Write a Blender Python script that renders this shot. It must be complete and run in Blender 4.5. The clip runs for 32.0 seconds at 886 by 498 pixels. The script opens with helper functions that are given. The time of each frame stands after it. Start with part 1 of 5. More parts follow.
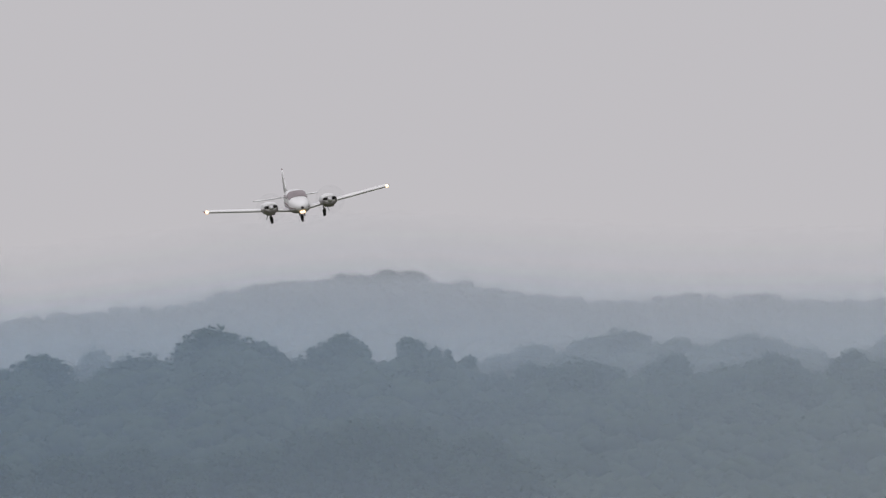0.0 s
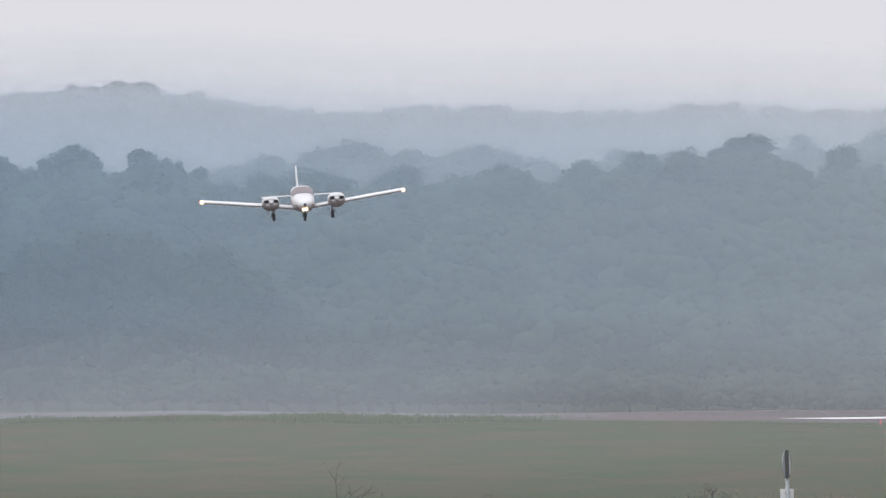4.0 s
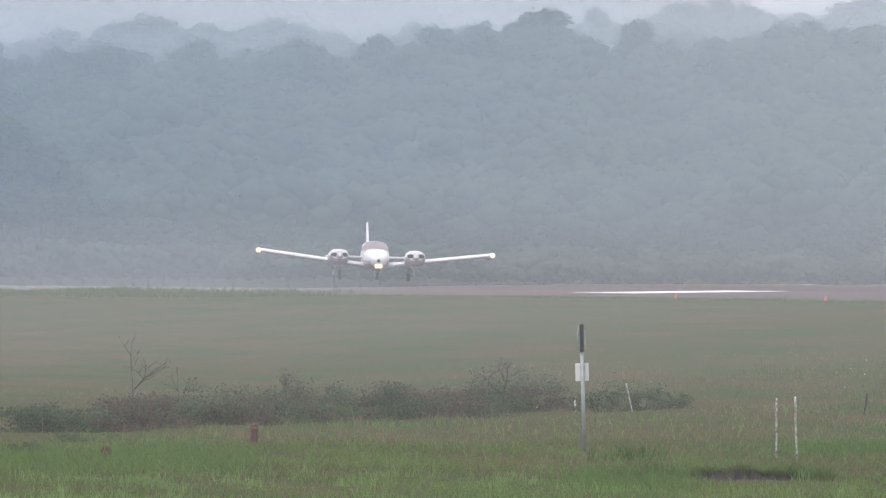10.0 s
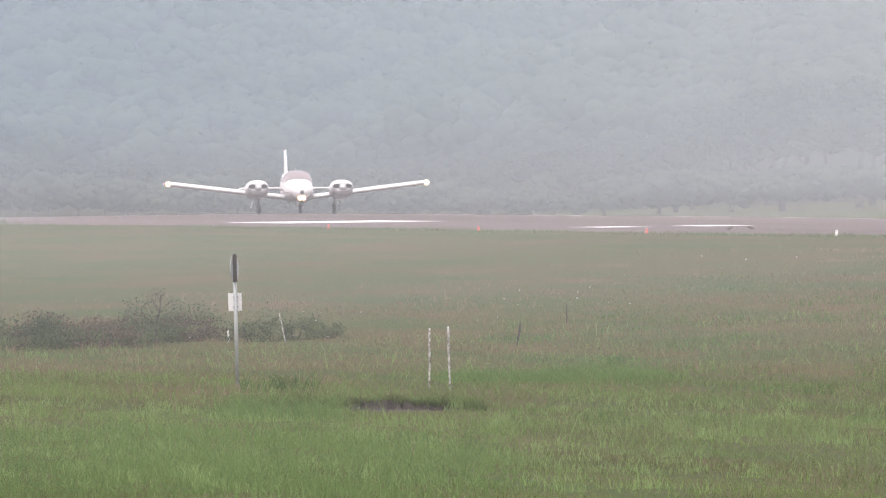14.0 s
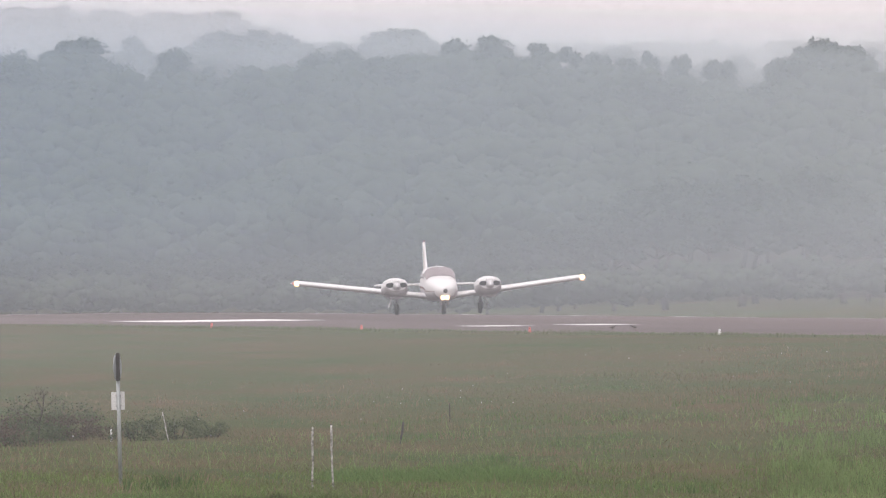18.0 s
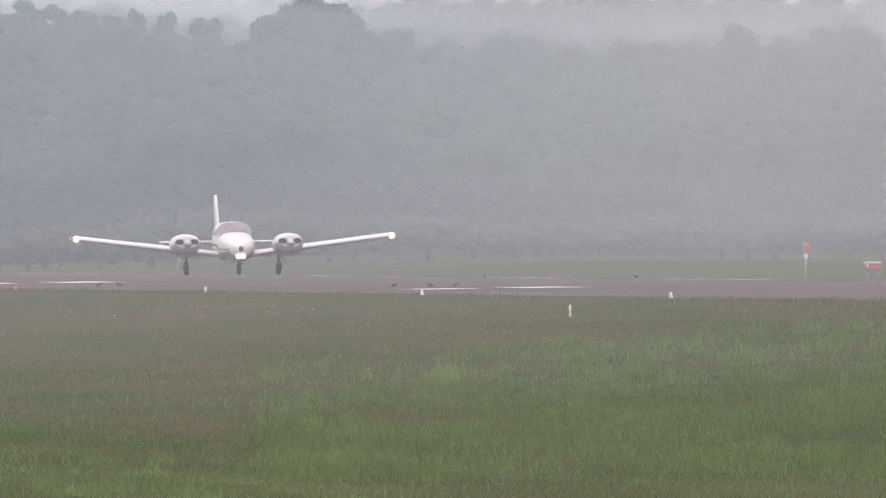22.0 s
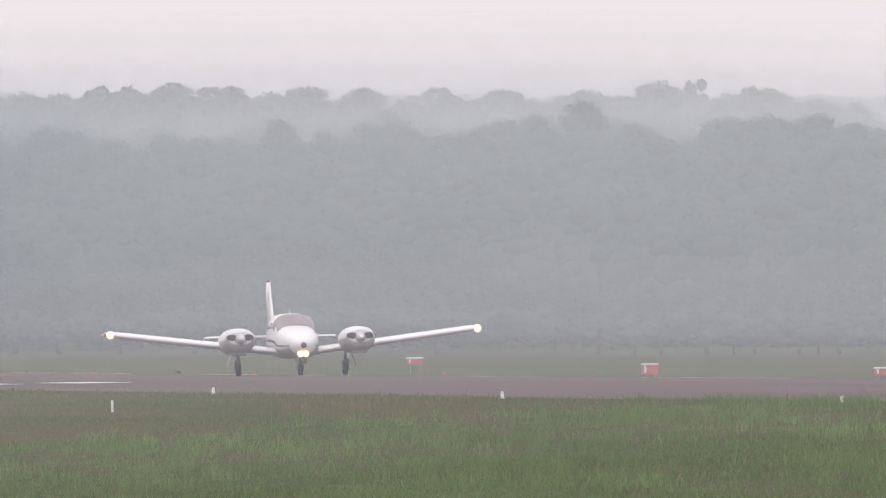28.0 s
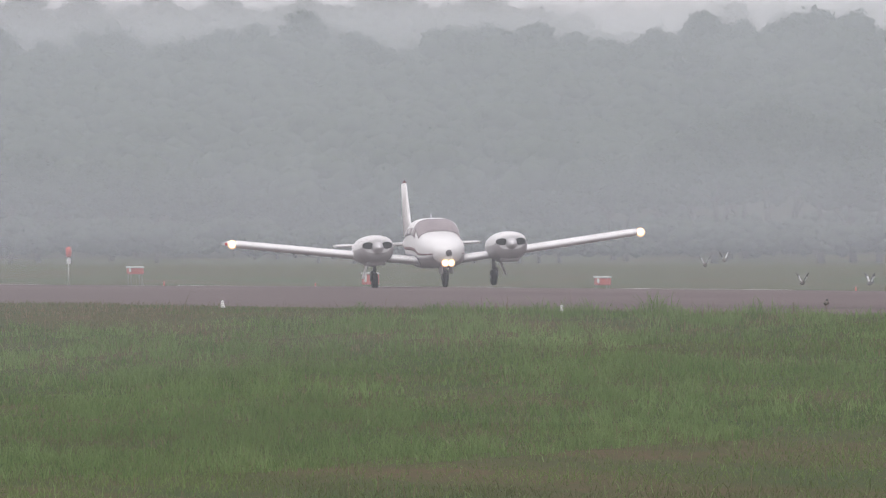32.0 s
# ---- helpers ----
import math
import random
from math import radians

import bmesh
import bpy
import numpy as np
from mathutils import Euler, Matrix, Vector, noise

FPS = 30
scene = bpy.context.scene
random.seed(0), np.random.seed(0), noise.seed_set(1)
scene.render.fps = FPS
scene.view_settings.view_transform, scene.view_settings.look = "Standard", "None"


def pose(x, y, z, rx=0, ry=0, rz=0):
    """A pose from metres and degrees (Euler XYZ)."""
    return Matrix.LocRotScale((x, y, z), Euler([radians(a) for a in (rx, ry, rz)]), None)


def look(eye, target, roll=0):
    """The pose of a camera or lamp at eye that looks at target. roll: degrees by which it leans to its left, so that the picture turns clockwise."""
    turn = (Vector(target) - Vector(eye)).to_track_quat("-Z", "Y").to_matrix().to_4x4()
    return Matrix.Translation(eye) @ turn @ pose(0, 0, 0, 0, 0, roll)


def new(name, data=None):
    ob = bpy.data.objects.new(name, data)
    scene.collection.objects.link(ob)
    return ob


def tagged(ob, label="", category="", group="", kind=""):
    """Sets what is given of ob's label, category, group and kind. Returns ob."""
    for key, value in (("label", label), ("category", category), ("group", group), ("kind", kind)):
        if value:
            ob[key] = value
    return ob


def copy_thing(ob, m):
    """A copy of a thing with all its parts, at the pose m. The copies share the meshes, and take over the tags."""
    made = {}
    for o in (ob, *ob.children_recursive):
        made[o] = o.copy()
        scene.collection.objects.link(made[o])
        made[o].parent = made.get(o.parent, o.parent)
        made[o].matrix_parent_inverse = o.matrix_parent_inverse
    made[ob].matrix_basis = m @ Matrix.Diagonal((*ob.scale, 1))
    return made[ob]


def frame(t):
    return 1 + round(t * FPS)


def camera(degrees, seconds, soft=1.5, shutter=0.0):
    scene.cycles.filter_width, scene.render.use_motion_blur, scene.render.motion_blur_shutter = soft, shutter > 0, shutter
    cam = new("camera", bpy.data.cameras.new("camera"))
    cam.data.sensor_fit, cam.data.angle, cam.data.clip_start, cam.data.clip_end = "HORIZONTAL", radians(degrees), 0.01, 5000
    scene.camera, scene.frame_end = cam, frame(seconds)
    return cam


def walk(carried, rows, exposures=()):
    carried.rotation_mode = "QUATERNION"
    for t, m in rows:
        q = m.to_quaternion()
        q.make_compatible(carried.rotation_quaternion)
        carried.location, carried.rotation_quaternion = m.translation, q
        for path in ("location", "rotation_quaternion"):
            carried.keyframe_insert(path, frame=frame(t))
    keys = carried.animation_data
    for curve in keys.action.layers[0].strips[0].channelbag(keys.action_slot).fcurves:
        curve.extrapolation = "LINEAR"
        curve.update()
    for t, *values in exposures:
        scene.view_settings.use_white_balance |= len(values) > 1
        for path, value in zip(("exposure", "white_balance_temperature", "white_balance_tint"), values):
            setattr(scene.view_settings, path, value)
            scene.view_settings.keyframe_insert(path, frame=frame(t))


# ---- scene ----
cam = camera(1.7966, 32.0, soft=1.25)
EYE = 1.8
# seconds, bearing and height of the view in degrees
VIEW = [
    (0.0, 3.8183, 0.6203), (0.5, 3.8358, 0.6220), (1.0, 3.8429, 0.6165), (1.5, 3.8676, 0.6062), (2.0, 3.9478, 0.5329),
    (2.5, 4.0360, 0.4853), (3.0, 4.2515, 0.3713), (3.5, 4.4382, 0.2521), (4.0, 4.3638, 0.2378), (4.5, 4.4554, 0.1816),
    (6.5, 4.5070, 0.0023), (7.0, 4.5081, 0.0034), (7.5, 4.5288, 0.0080), (8.0, 4.5505, 0.0023), (8.5, 4.5609, -0.0080),
    (9.0, 4.5998, -0.0011), (9.5, 4.6984, -0.0057), (10.0, 4.7797, -0.0172), (10.5, 4.9138, -0.0218), (11.0, 5.0020, -0.0355),
    (11.5, 5.0043, -0.0447), (12.0, 5.0192, -0.0435), (12.5, 5.0353, -0.0447), (13.0, 5.1384, -0.0470), (13.5, 5.2438, -0.0584),
    (14.0, 5.4833, -0.1593), (14.5, 5.6036, -0.2361), (15.0, 5.4982, -0.0470), (15.5, 5.5819, -0.0470), (17.5, 5.7159, 0.0413),
    (18.0, 5.7205, 0.0413), (18.5, 5.7423, 0.0481), (19.0, 5.7641, 0.0584), (19.5, 5.8752, 0.0470), (20.0, 6.0299, 0.0378),
    (20.5, 6.1227, 0.0275), (21.0, 6.1445, 0.0241), (21.5, 6.2889, 0.0286), (22.0, 6.7633, -0.0447), (22.5, 6.8160, -0.0355),
    (23.0, 6.8916, 0.0149), (23.5, 6.9753, -0.0092), (24.0, 6.9386, -0.0252), (24.5, 6.9650, -0.0298), (26.5, 7.3145, -0.0149),
    (27.0, 7.3489, 0.0011), (27.5, 7.4371, 0.0527), (28.0, 7.6915, 0.1490), (28.5, 7.8966, 0.0367), (29.0, 7.9092, -0.0367),
    (29.5, 7.9700, -0.0561), (30.0, 7.9906, -0.0332), (30.5, 8.0055, -0.0344), (31.0, 8.0685, -0.0298), (31.5, 8.2278, -0.0298),
    (32.0, 8.2587, -0.0355),
]
TINT = [
    (0, -0.42, 6000, 13), (1.5, -0.55, 6000, 13), (2.2, -0.6, 5950, 13), (3.0, -0.2, 5900, 12), (4.0, 0.08, 5850, 12), (7.0, 0.42, 5900, 14), (9.0, 0.38, 5950, 14),
    (11, 0.46, 6000, 14), (13, 0.53, 6200, 15), (14, 0.82, 6320, 18), (15, 1.04, 6350, 19), (18, 0.32, 6330, 18), (19, 0.28, 6330, 18), (23, 0.26, 6200, 18), (28, 0.24, 6200, 17), (32, 0.12, 6120, 16),
]
walk(cam, [(t, pose(0, 0, EYE, 90 + e, 0, -b)) for t, b, e in VIEW], TINT)

# ---- light: a high overcast with the sun veiled behind it ----
scene.cycles.transparent_max_bounces = 32  # the haze is painted on many thin sheets
world = bpy.data.worlds.new("overcast")
scene.world = world
world.use_nodes = True
wn = world.node_tree.nodes
wl = world.node_tree.links
wn.clear()
sky = wn.new("ShaderNodeTexSky")
sky.sky_type, sky.sun_disc = "NISHITA", False
sky.sun_elevation, sky.sun_rotation = radians(62), radians(217)
sky.air_density, sky.dust_density, sky.ozone_density = 1.5, 6.0, 1.0
dim = wn.new("ShaderNodeVectorMath")
dim.operation = "SCALE"
dim.inputs["Scale"].default_value = 0.08
veil = wn.new("ShaderNodeMix")
veil.data_type = "RGBA"
veil.inputs["Factor"].default_value = 0.9
veil.inputs["B"].default_value = (0.81, 0.76, 0.72, 1)
bg = wn.new("ShaderNodeBackground")
out = wn.new("ShaderNodeOutputWorld")
wl.new(sky.outputs["Color"], dim.inputs[0])
wl.new(dim.outputs[0], veil.inputs["A"])
wl.new(veil.outputs["Result"], bg.inputs["Color"])
wl.new(bg.outputs[0], out.inputs["Surface"])

sun = new("sun", bpy.data.lights.new("sun", "SUN"))
sun.data.energy, sun.data.angle, sun.data.color = 1.7, radians(25), (1.0, 0.96, 0.9)
sun.matrix_world = look((-250, -330, 780), (0, 0, 0))


# ---- materials ----
def surface(name, dark, light, scale=1.0, rough=0.8, metal=0.0, fine=0.0, bump=0.0, stretch=(1, 1, 1), spread=0.0, spec=0.5, thin=0.0):
    """A noisy surface between two colours; fine adds grain, spread varies it from object to object and island to island."""
    m = bpy.data.materials.new(name)
    m.use_nodes = True
    n, l = m.node_tree.nodes, m.node_tree.links
    b = n["Principled BSDF"]
    b.inputs["Roughness"].default_value, b.inputs["Metallic"].default_value = rough, metal
    b.inputs["Specular IOR Level"].default_value = spec
    tc, mp = n.new("ShaderNodeTexCoord"), n.new("ShaderNodeMapping")
    mp.inputs["Scale"].default_value = stretch
    l.new(tc.outputs["Object"], mp.inputs["Vector"])
    big = n.new("ShaderNodeTexNoise")
    big.inputs["Scale"].default_value, big.inputs["Detail"].default_value = scale, 5
    l.new(mp.outputs[0], big.inputs["Vector"])
    fac = big.outputs["Fac"]
    if fine:
        small = n.new("ShaderNodeTexNoise")
        small.inputs["Scale"].default_value, small.inputs["Detail"].default_value = scale * 17, 3
        l.new(mp.outputs[0], small.inputs["Vector"])
        mx = n.new("ShaderNodeMix")
        mx.inputs["Factor"].default_value = fine
        l.new(fac, mx.inputs["A"])
        l.new(small.outputs["Fac"], mx.inputs["B"])
        fac = mx.outputs["Result"]
    if spread:
        geo, oi = n.new("ShaderNodeNewGeometry"), n.new("ShaderNodeObjectInfo")
        ad = n.new("ShaderNodeMath")
        ad.operation = "ADD"
        l.new(geo.outputs["Random Per Island"], ad.inputs[0])
        l.new(oi.outputs["Random"], ad.inputs[1])
        mu = n.new("ShaderNodeMath")
        mu.operation = "MULTIPLY_ADD"
        l.new(ad.outputs[0], mu.inputs[0])
        mu.inputs[1].default_value = spread
        l.new(fac, mu.inputs[2])
        sb = n.new("ShaderNodeMath")
        sb.operation = "SUBTRACT"
        l.new(mu.outputs[0], sb.inputs[0])
        sb.inputs[1].default_value = spread
        fac = sb.outputs[0]
    rp = n.new("ShaderNodeValToRGB")
    rp.color_ramp.elements[0].position, rp.color_ramp.elements[1].position = 0.32, 0.68
    rp.color_ramp.elements[0].color, rp.color_ramp.elements[1].color = (*dark, 1), (*light, 1)
    l.new(fac, rp.inputs["Fac"])
    l.new(rp.outputs["Color"], b.inputs["Base Color"])
    if thin:  # leaves and blades let part of the light through
        tl, mx2 = n.new("ShaderNodeBsdfTranslucent"), n.new("ShaderNodeMixShader")
        mx2.inputs[0].default_value = thin
        l.new(rp.outputs["Color"], tl.inputs["Color"])
        l.new(b.outputs[0], mx2.inputs[1])
        l.new(tl.outputs[0], mx2.inputs[2])
        l.new(mx2.outputs[0], n["Material Output"].inputs["Surface"])
    if bump:
        bp = n.new("ShaderNodeBump")
        bp.inputs["Strength"].default_value, bp.inputs["Distance"].default_value = bump, 0.02
        l.new(fac, bp.inputs["Height"])
        l.new(bp.outputs[0], b.inputs["Normal"])
    return m


def glowing(name, color, strength):
    m = bpy.data.materials.new(name)
    m.use_nodes = True
    b = m.node_tree.nodes["Principled BSDF"]
    b.inputs["Base Color"].default_value = (0.2, 0.2, 0.2, 1)
    b.inputs["Emission Color"].default_value = (*color, 1)
    b.inputs["Emission Strength"].default_value = strength
    return m


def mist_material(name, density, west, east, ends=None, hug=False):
    """Haze painted on a half-clear sheet: part of the light passes, the rest is scattered in a set colour. density:
    rows of (height in metres, share of light scattered);
    west and east: (x, thickness, colour), between which the sheet thickens; with hug, heights are shares of the sheet's
    own height."""
    m = bpy.data.materials.new(name)
    m.use_nodes = True
    n, l = m.node_tree.nodes, m.node_tree.links
    n.clear()
    o, mix = n.new("ShaderNodeOutputMaterial"), n.new("ShaderNodeMixShader")
    tr, df = n.new("ShaderNodeBsdfTransparent"), n.new("ShaderNodeBsdfDiffuse")
    tc, sep, mr, rp = n.new("ShaderNodeTexCoord"), n.new("ShaderNodeSeparateXYZ"), n.new("ShaderNodeMapRange"), n.new("ShaderNodeValToRGB")
    l.new(tc.outputs["Object"], sep.inputs[0])
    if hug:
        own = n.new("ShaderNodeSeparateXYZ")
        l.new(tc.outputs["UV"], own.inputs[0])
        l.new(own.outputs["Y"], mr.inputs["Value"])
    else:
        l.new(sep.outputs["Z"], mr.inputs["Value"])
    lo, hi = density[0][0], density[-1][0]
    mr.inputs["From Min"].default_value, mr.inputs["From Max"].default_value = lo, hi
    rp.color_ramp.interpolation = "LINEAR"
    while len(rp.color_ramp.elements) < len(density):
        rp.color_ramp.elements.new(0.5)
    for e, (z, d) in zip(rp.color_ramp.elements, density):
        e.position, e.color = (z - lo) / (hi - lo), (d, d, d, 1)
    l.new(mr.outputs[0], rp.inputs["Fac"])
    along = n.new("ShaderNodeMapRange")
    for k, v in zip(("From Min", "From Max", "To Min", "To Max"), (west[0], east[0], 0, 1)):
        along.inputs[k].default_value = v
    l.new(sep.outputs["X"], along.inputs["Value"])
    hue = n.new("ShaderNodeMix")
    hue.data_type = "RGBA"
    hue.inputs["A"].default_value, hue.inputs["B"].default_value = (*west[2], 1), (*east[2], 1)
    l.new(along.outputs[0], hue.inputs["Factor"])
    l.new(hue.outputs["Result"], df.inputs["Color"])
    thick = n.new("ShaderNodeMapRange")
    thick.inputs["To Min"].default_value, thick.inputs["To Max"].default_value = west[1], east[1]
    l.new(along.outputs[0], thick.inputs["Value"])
    mp, ns, ml, wob, m2 = n.new("ShaderNodeMapping"), n.new("ShaderNodeTexNoise"), n.new("ShaderNodeMath"), n.new("ShaderNodeMapRange"), n.new("ShaderNodeMath")
    mp.inputs["Scale"].default_value = (0.06, 0.01, 0.12)
    ns.inputs["Scale"].default_value, ns.inputs["Detail"].default_value = 1.0, 4
    l.new(tc.outputs["Object"], mp.inputs["Vector"])
    l.new(mp.outputs[0], ns.inputs["Vector"])
    for k, v in zip(("From Min", "From Max", "To Min", "To Max"), (0.3, 0.7, 0.96, 1.04)):
        wob.inputs[k].default_value = v
    l.new(ns.outputs["Fac"], wob.inputs["Value"])
    ml.operation = m2.operation = "MULTIPLY"
    m2.use_clamp = True
    l.new(rp.outputs["Color"], ml.inputs[0])
    l.new(wob.outputs[0], ml.inputs[1])
    l.new(ml.outputs[0], m2.inputs[0])
    l.new(thick.outputs[0], m2.inputs[1])
    amount = m2.outputs[0]
    if ends:  # thins out along y
        fade, m3 = n.new("ShaderNodeMapRange"), n.new("ShaderNodeMath")
        for k, v in zip(("From Min", "From Max", "To Min", "To Max"), (*ends, 1, 0)):
            fade.inputs[k].default_value = v
        l.new(sep.outputs["Y"], fade.inputs["Value"])
        m3.operation = "MULTIPLY"
        l.new(amount, m3.inputs[0])
        l.new(fade.outputs[0], m3.inputs[1])
        amount = m3.outputs[0]
    l.new(amount, mix.inputs[0])
    l.new(tr.outputs[0], mix.inputs[1])
    l.new(df.outputs[0], mix.inputs[2])
    l.new(mix.outputs[0], o.inputs["Surface"])
    return m


M_GROUND = surface("grassland", (0.112, 0.086, 0.056), (0.050, 0.084, 0.036), 0.42, 0.95, fine=0.42, stretch=(1.0, 0.07, 1), spec=0.0)
M_BLADE = surface("grass_blades", (0.115, 0.125, 0.055), (0.185, 0.29, 0.085), 0.35, 0.9, fine=0.2, spread=0.2, stretch=(1.0, 0.09, 1), spec=0.1, thin=0.5)
M_BLADE2 = surface("slope_grass", (0.17, 0.135, 0.085), (0.125, 0.20, 0.08), 0.3, 0.9, fine=0.2, spread=0.12, stretch=(1.0, 0.09, 1), spec=0.1, thin=0.5)
M_LUSH = surface("lush_grass", (0.085, 0.145, 0.05), (0.165, 0.26, 0.085), 0.3, 0.85, fine=0.3, spread=0.2, spec=0.1, thin=0.5)
M_STALK = surface("fresh_stalks", (0.15, 0.215, 0.08), (0.28, 0.40, 0.15), 0.5, 0.8, fine=0.2, spread=0.2, stretch=(1.0, 0.05, 1), spec=0.1, thin=0.5)
M_DRY = surface("dry_grass", (0.20, 0.15, 0.10), (0.30, 0.24, 0.16), 0.2, 0.9, fine=0.3, spread=0.2, spec=0.1, thin=0.4)
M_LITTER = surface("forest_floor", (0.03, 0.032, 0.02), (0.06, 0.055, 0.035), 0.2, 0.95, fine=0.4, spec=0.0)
M_RUNWAY = surface("worn_asphalt", (0.062, 0.045, 0.044), (0.135, 0.100, 0.098), 0.16, 0.75, fine=0.35, stretch=(1.0, 0.02, 1), spec=0.2)
M_MARK = surface("runway_paint", (0.80, 0.77, 0.75), (0.90, 0.88, 0.86), 0.8, 0.6, fine=0.3)
M_LEAF = surface("forest_leaves", (0.026, 0.040, 0.024), (0.056, 0.076, 0.042), 0.055, 0.75, fine=0.12, spread=0.06, spec=0.1, thin=0.35)
M_LEAF_FAR = surface("far_forest_leaves", (0.032, 0.045, 0.028), (0.06, 0.08, 0.045), 0.03, 0.8, fine=0.15, spread=0.06, spec=0.1, thin=0.35)
M_BARK = surface("bark", (0.035, 0.028, 0.02), (0.085, 0.07, 0.052), 3.0, 0.9, fine=0.4, bump=0.4)
M_BUSH = surface("bush_leaves", (0.06, 0.085, 0.045), (0.14, 0.17, 0.085), 0.8, 0.8, fine=0.3, spread=0.25, spec=0.3, thin=0.4)
M_BUSH_RED = surface("withered_leaves", (0.085, 0.07, 0.052), (0.165, 0.135, 0.10), 0.8, 0.85, fine=0.3, spread=0.2, spec=0.2, thin=0.4)
# soil colour lowered to hold the shadow under the ditch's lip
M_SOIL = surface("soil_with_undercut_shade", (0.018, 0.015, 0.012), (0.05, 0.04, 0.03), 1.2, 0.95, fine=0.5, bump=0.5)
M_WHITE = surface("white_aircraft_paint", (0.72, 0.72, 0.72), (0.80, 0.80, 0.80), 0.7, 0.3, fine=0.2)
M_GREYPAINT = surface("grey_aircraft_paint", (0.30, 0.30, 0.31), (0.36, 0.36, 0.37), 0.9, 0.4, fine=0.2)
# grey that carries the shade on the aircraft's lower sides
M_LOWER = surface("grey_underside_shade", (0.33, 0.32, 0.325), (0.42, 0.40, 0.405), 0.9, 0.4, fine=0.3)
M_STRIPE = surface("dark_red_stripe", (0.08, 0.015, 0.02), (0.13, 0.03, 0.035), 2.0, 0.4)
M_BLUE = surface("dark_blue_stripe", (0.03, 0.035, 0.08), (0.05, 0.06, 0.12), 2.0, 0.4)
M_BLACK = surface("black_rubber", (0.015, 0.015, 0.016), (0.035, 0.035, 0.036), 6.0, 0.7, fine=0.3)
M_CAP = surface("sooty_grey", (0.05, 0.045, 0.045), (0.10, 0.09, 0.09), 8.0, 0.6, fine=0.3)
# near-black that paints the shade inside an opening
M_DARK = surface("painted_hollow_shade", (0.01, 0.01, 0.01), (0.025, 0.024, 0.024), 4.0, 0.9)
M_SPINNER = surface("polished_spinner", (0.55, 0.55, 0.56), (0.66, 0.66, 0.67), 4.0, 0.3, metal=0.3, fine=0.2)
M_STEEL = surface("grey_steel", (0.28, 0.28, 0.29), (0.42, 0.42, 0.43), 3.0, 0.45, metal=0.6, fine=0.3)
M_GLASS = surface("tinted_aircraft_glass", (0.24, 0.21, 0.22), (0.32, 0.28, 0.29), 1.5, 0.08)
M_BLUR = bpy.data.materials.new("spinning_propeller")
M_BLUR.use_nodes = True
M_BLUR.node_tree.nodes["Principled BSDF"].inputs["Base Color"].default_value = (0.15, 0.15, 0.15, 1)
M_BLUR.node_tree.nodes["Principled BSDF"].inputs["Alpha"].default_value = 0.02
M_REDGLASS = surface("red_lens", (0.5, 0.03, 0.03), (0.6, 0.06, 0.05), 4.0, 0.2)
M_GALV = surface("galvanised_post", (0.30, 0.33, 0.33), (0.45, 0.48, 0.48), 4.0, 0.55, metal=0.3, fine=0.4)
M_SIGNBACK = surface("bare_sign_back", (0.33, 0.36, 0.38), (0.45, 0.48, 0.50), 3.0, 0.5, metal=0.2, fine=0.2)
M_PLATE = surface("white_sign_plate", (0.66, 0.67, 0.67), (0.78, 0.78, 0.78), 5.0, 0.5, fine=0.2)
M_POSTDARK = surface("weathered_dark_post", (0.03, 0.028, 0.025), (0.075, 0.07, 0.065), 5.0, 0.8, fine=0.4)
M_POSTPALE = surface("peeling_white_post", (0.03, 0.026, 0.022), (0.68, 0.66, 0.63), 14.0, 0.85)
M_RED = surface("red_unit_paint", (0.50, 0.10, 0.08), (0.62, 0.16, 0.13), 2.0, 0.5, fine=0.3)
M_LAMPWHITE = surface("white_lamp_cone", (0.62, 0.62, 0.60), (0.78, 0.78, 0.75), 5.0, 0.5, fine=0.3)
M_BIRDBROWN = surface("brown_feathers", (0.07, 0.055, 0.045), (0.13, 0.11, 0.09), 12.0, 0.8, fine=0.4)
M_BIRDWHITE = surface("white_feathers", (0.65, 0.65, 0.63), (0.75, 0.75, 0.73), 12.0, 0.8, fine=0.3)
M_BIRDBLACK = surface("black_feathers", (0.02, 0.02, 0.022), (0.04, 0.04, 0.042), 12.0, 0.7, fine=0.3)
M_STUMP = surface("reddish_wood", (0.09, 0.045, 0.035), (0.15, 0.08, 0.065), 6.0, 0.85, fine=0.5, bump=0.4)
M_LANDING = glowing("landing_lamp", (1.0, 0.76, 0.42), 3.0)
M_TIPLAMP = glowing("wing_tip_lamp", (1.0, 0.80, 0.52), 3.5)
# own glow for the amber halo that spreads round the lamps
M_HALO = glowing("amber_lamp_halo", (1.0, 0.52, 0.20), 1.1)
# haze of the air as sheet colours, bluer in the west
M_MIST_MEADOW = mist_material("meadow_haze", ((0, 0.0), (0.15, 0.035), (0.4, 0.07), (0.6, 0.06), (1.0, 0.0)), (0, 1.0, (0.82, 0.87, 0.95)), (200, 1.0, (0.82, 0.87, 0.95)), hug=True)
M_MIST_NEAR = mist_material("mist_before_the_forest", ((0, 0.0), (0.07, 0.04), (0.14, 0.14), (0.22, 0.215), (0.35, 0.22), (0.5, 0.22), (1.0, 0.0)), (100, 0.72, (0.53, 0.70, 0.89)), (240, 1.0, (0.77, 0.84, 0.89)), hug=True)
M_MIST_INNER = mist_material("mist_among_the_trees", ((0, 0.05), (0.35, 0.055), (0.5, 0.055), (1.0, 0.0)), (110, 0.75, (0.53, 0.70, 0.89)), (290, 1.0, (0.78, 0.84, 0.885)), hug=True)
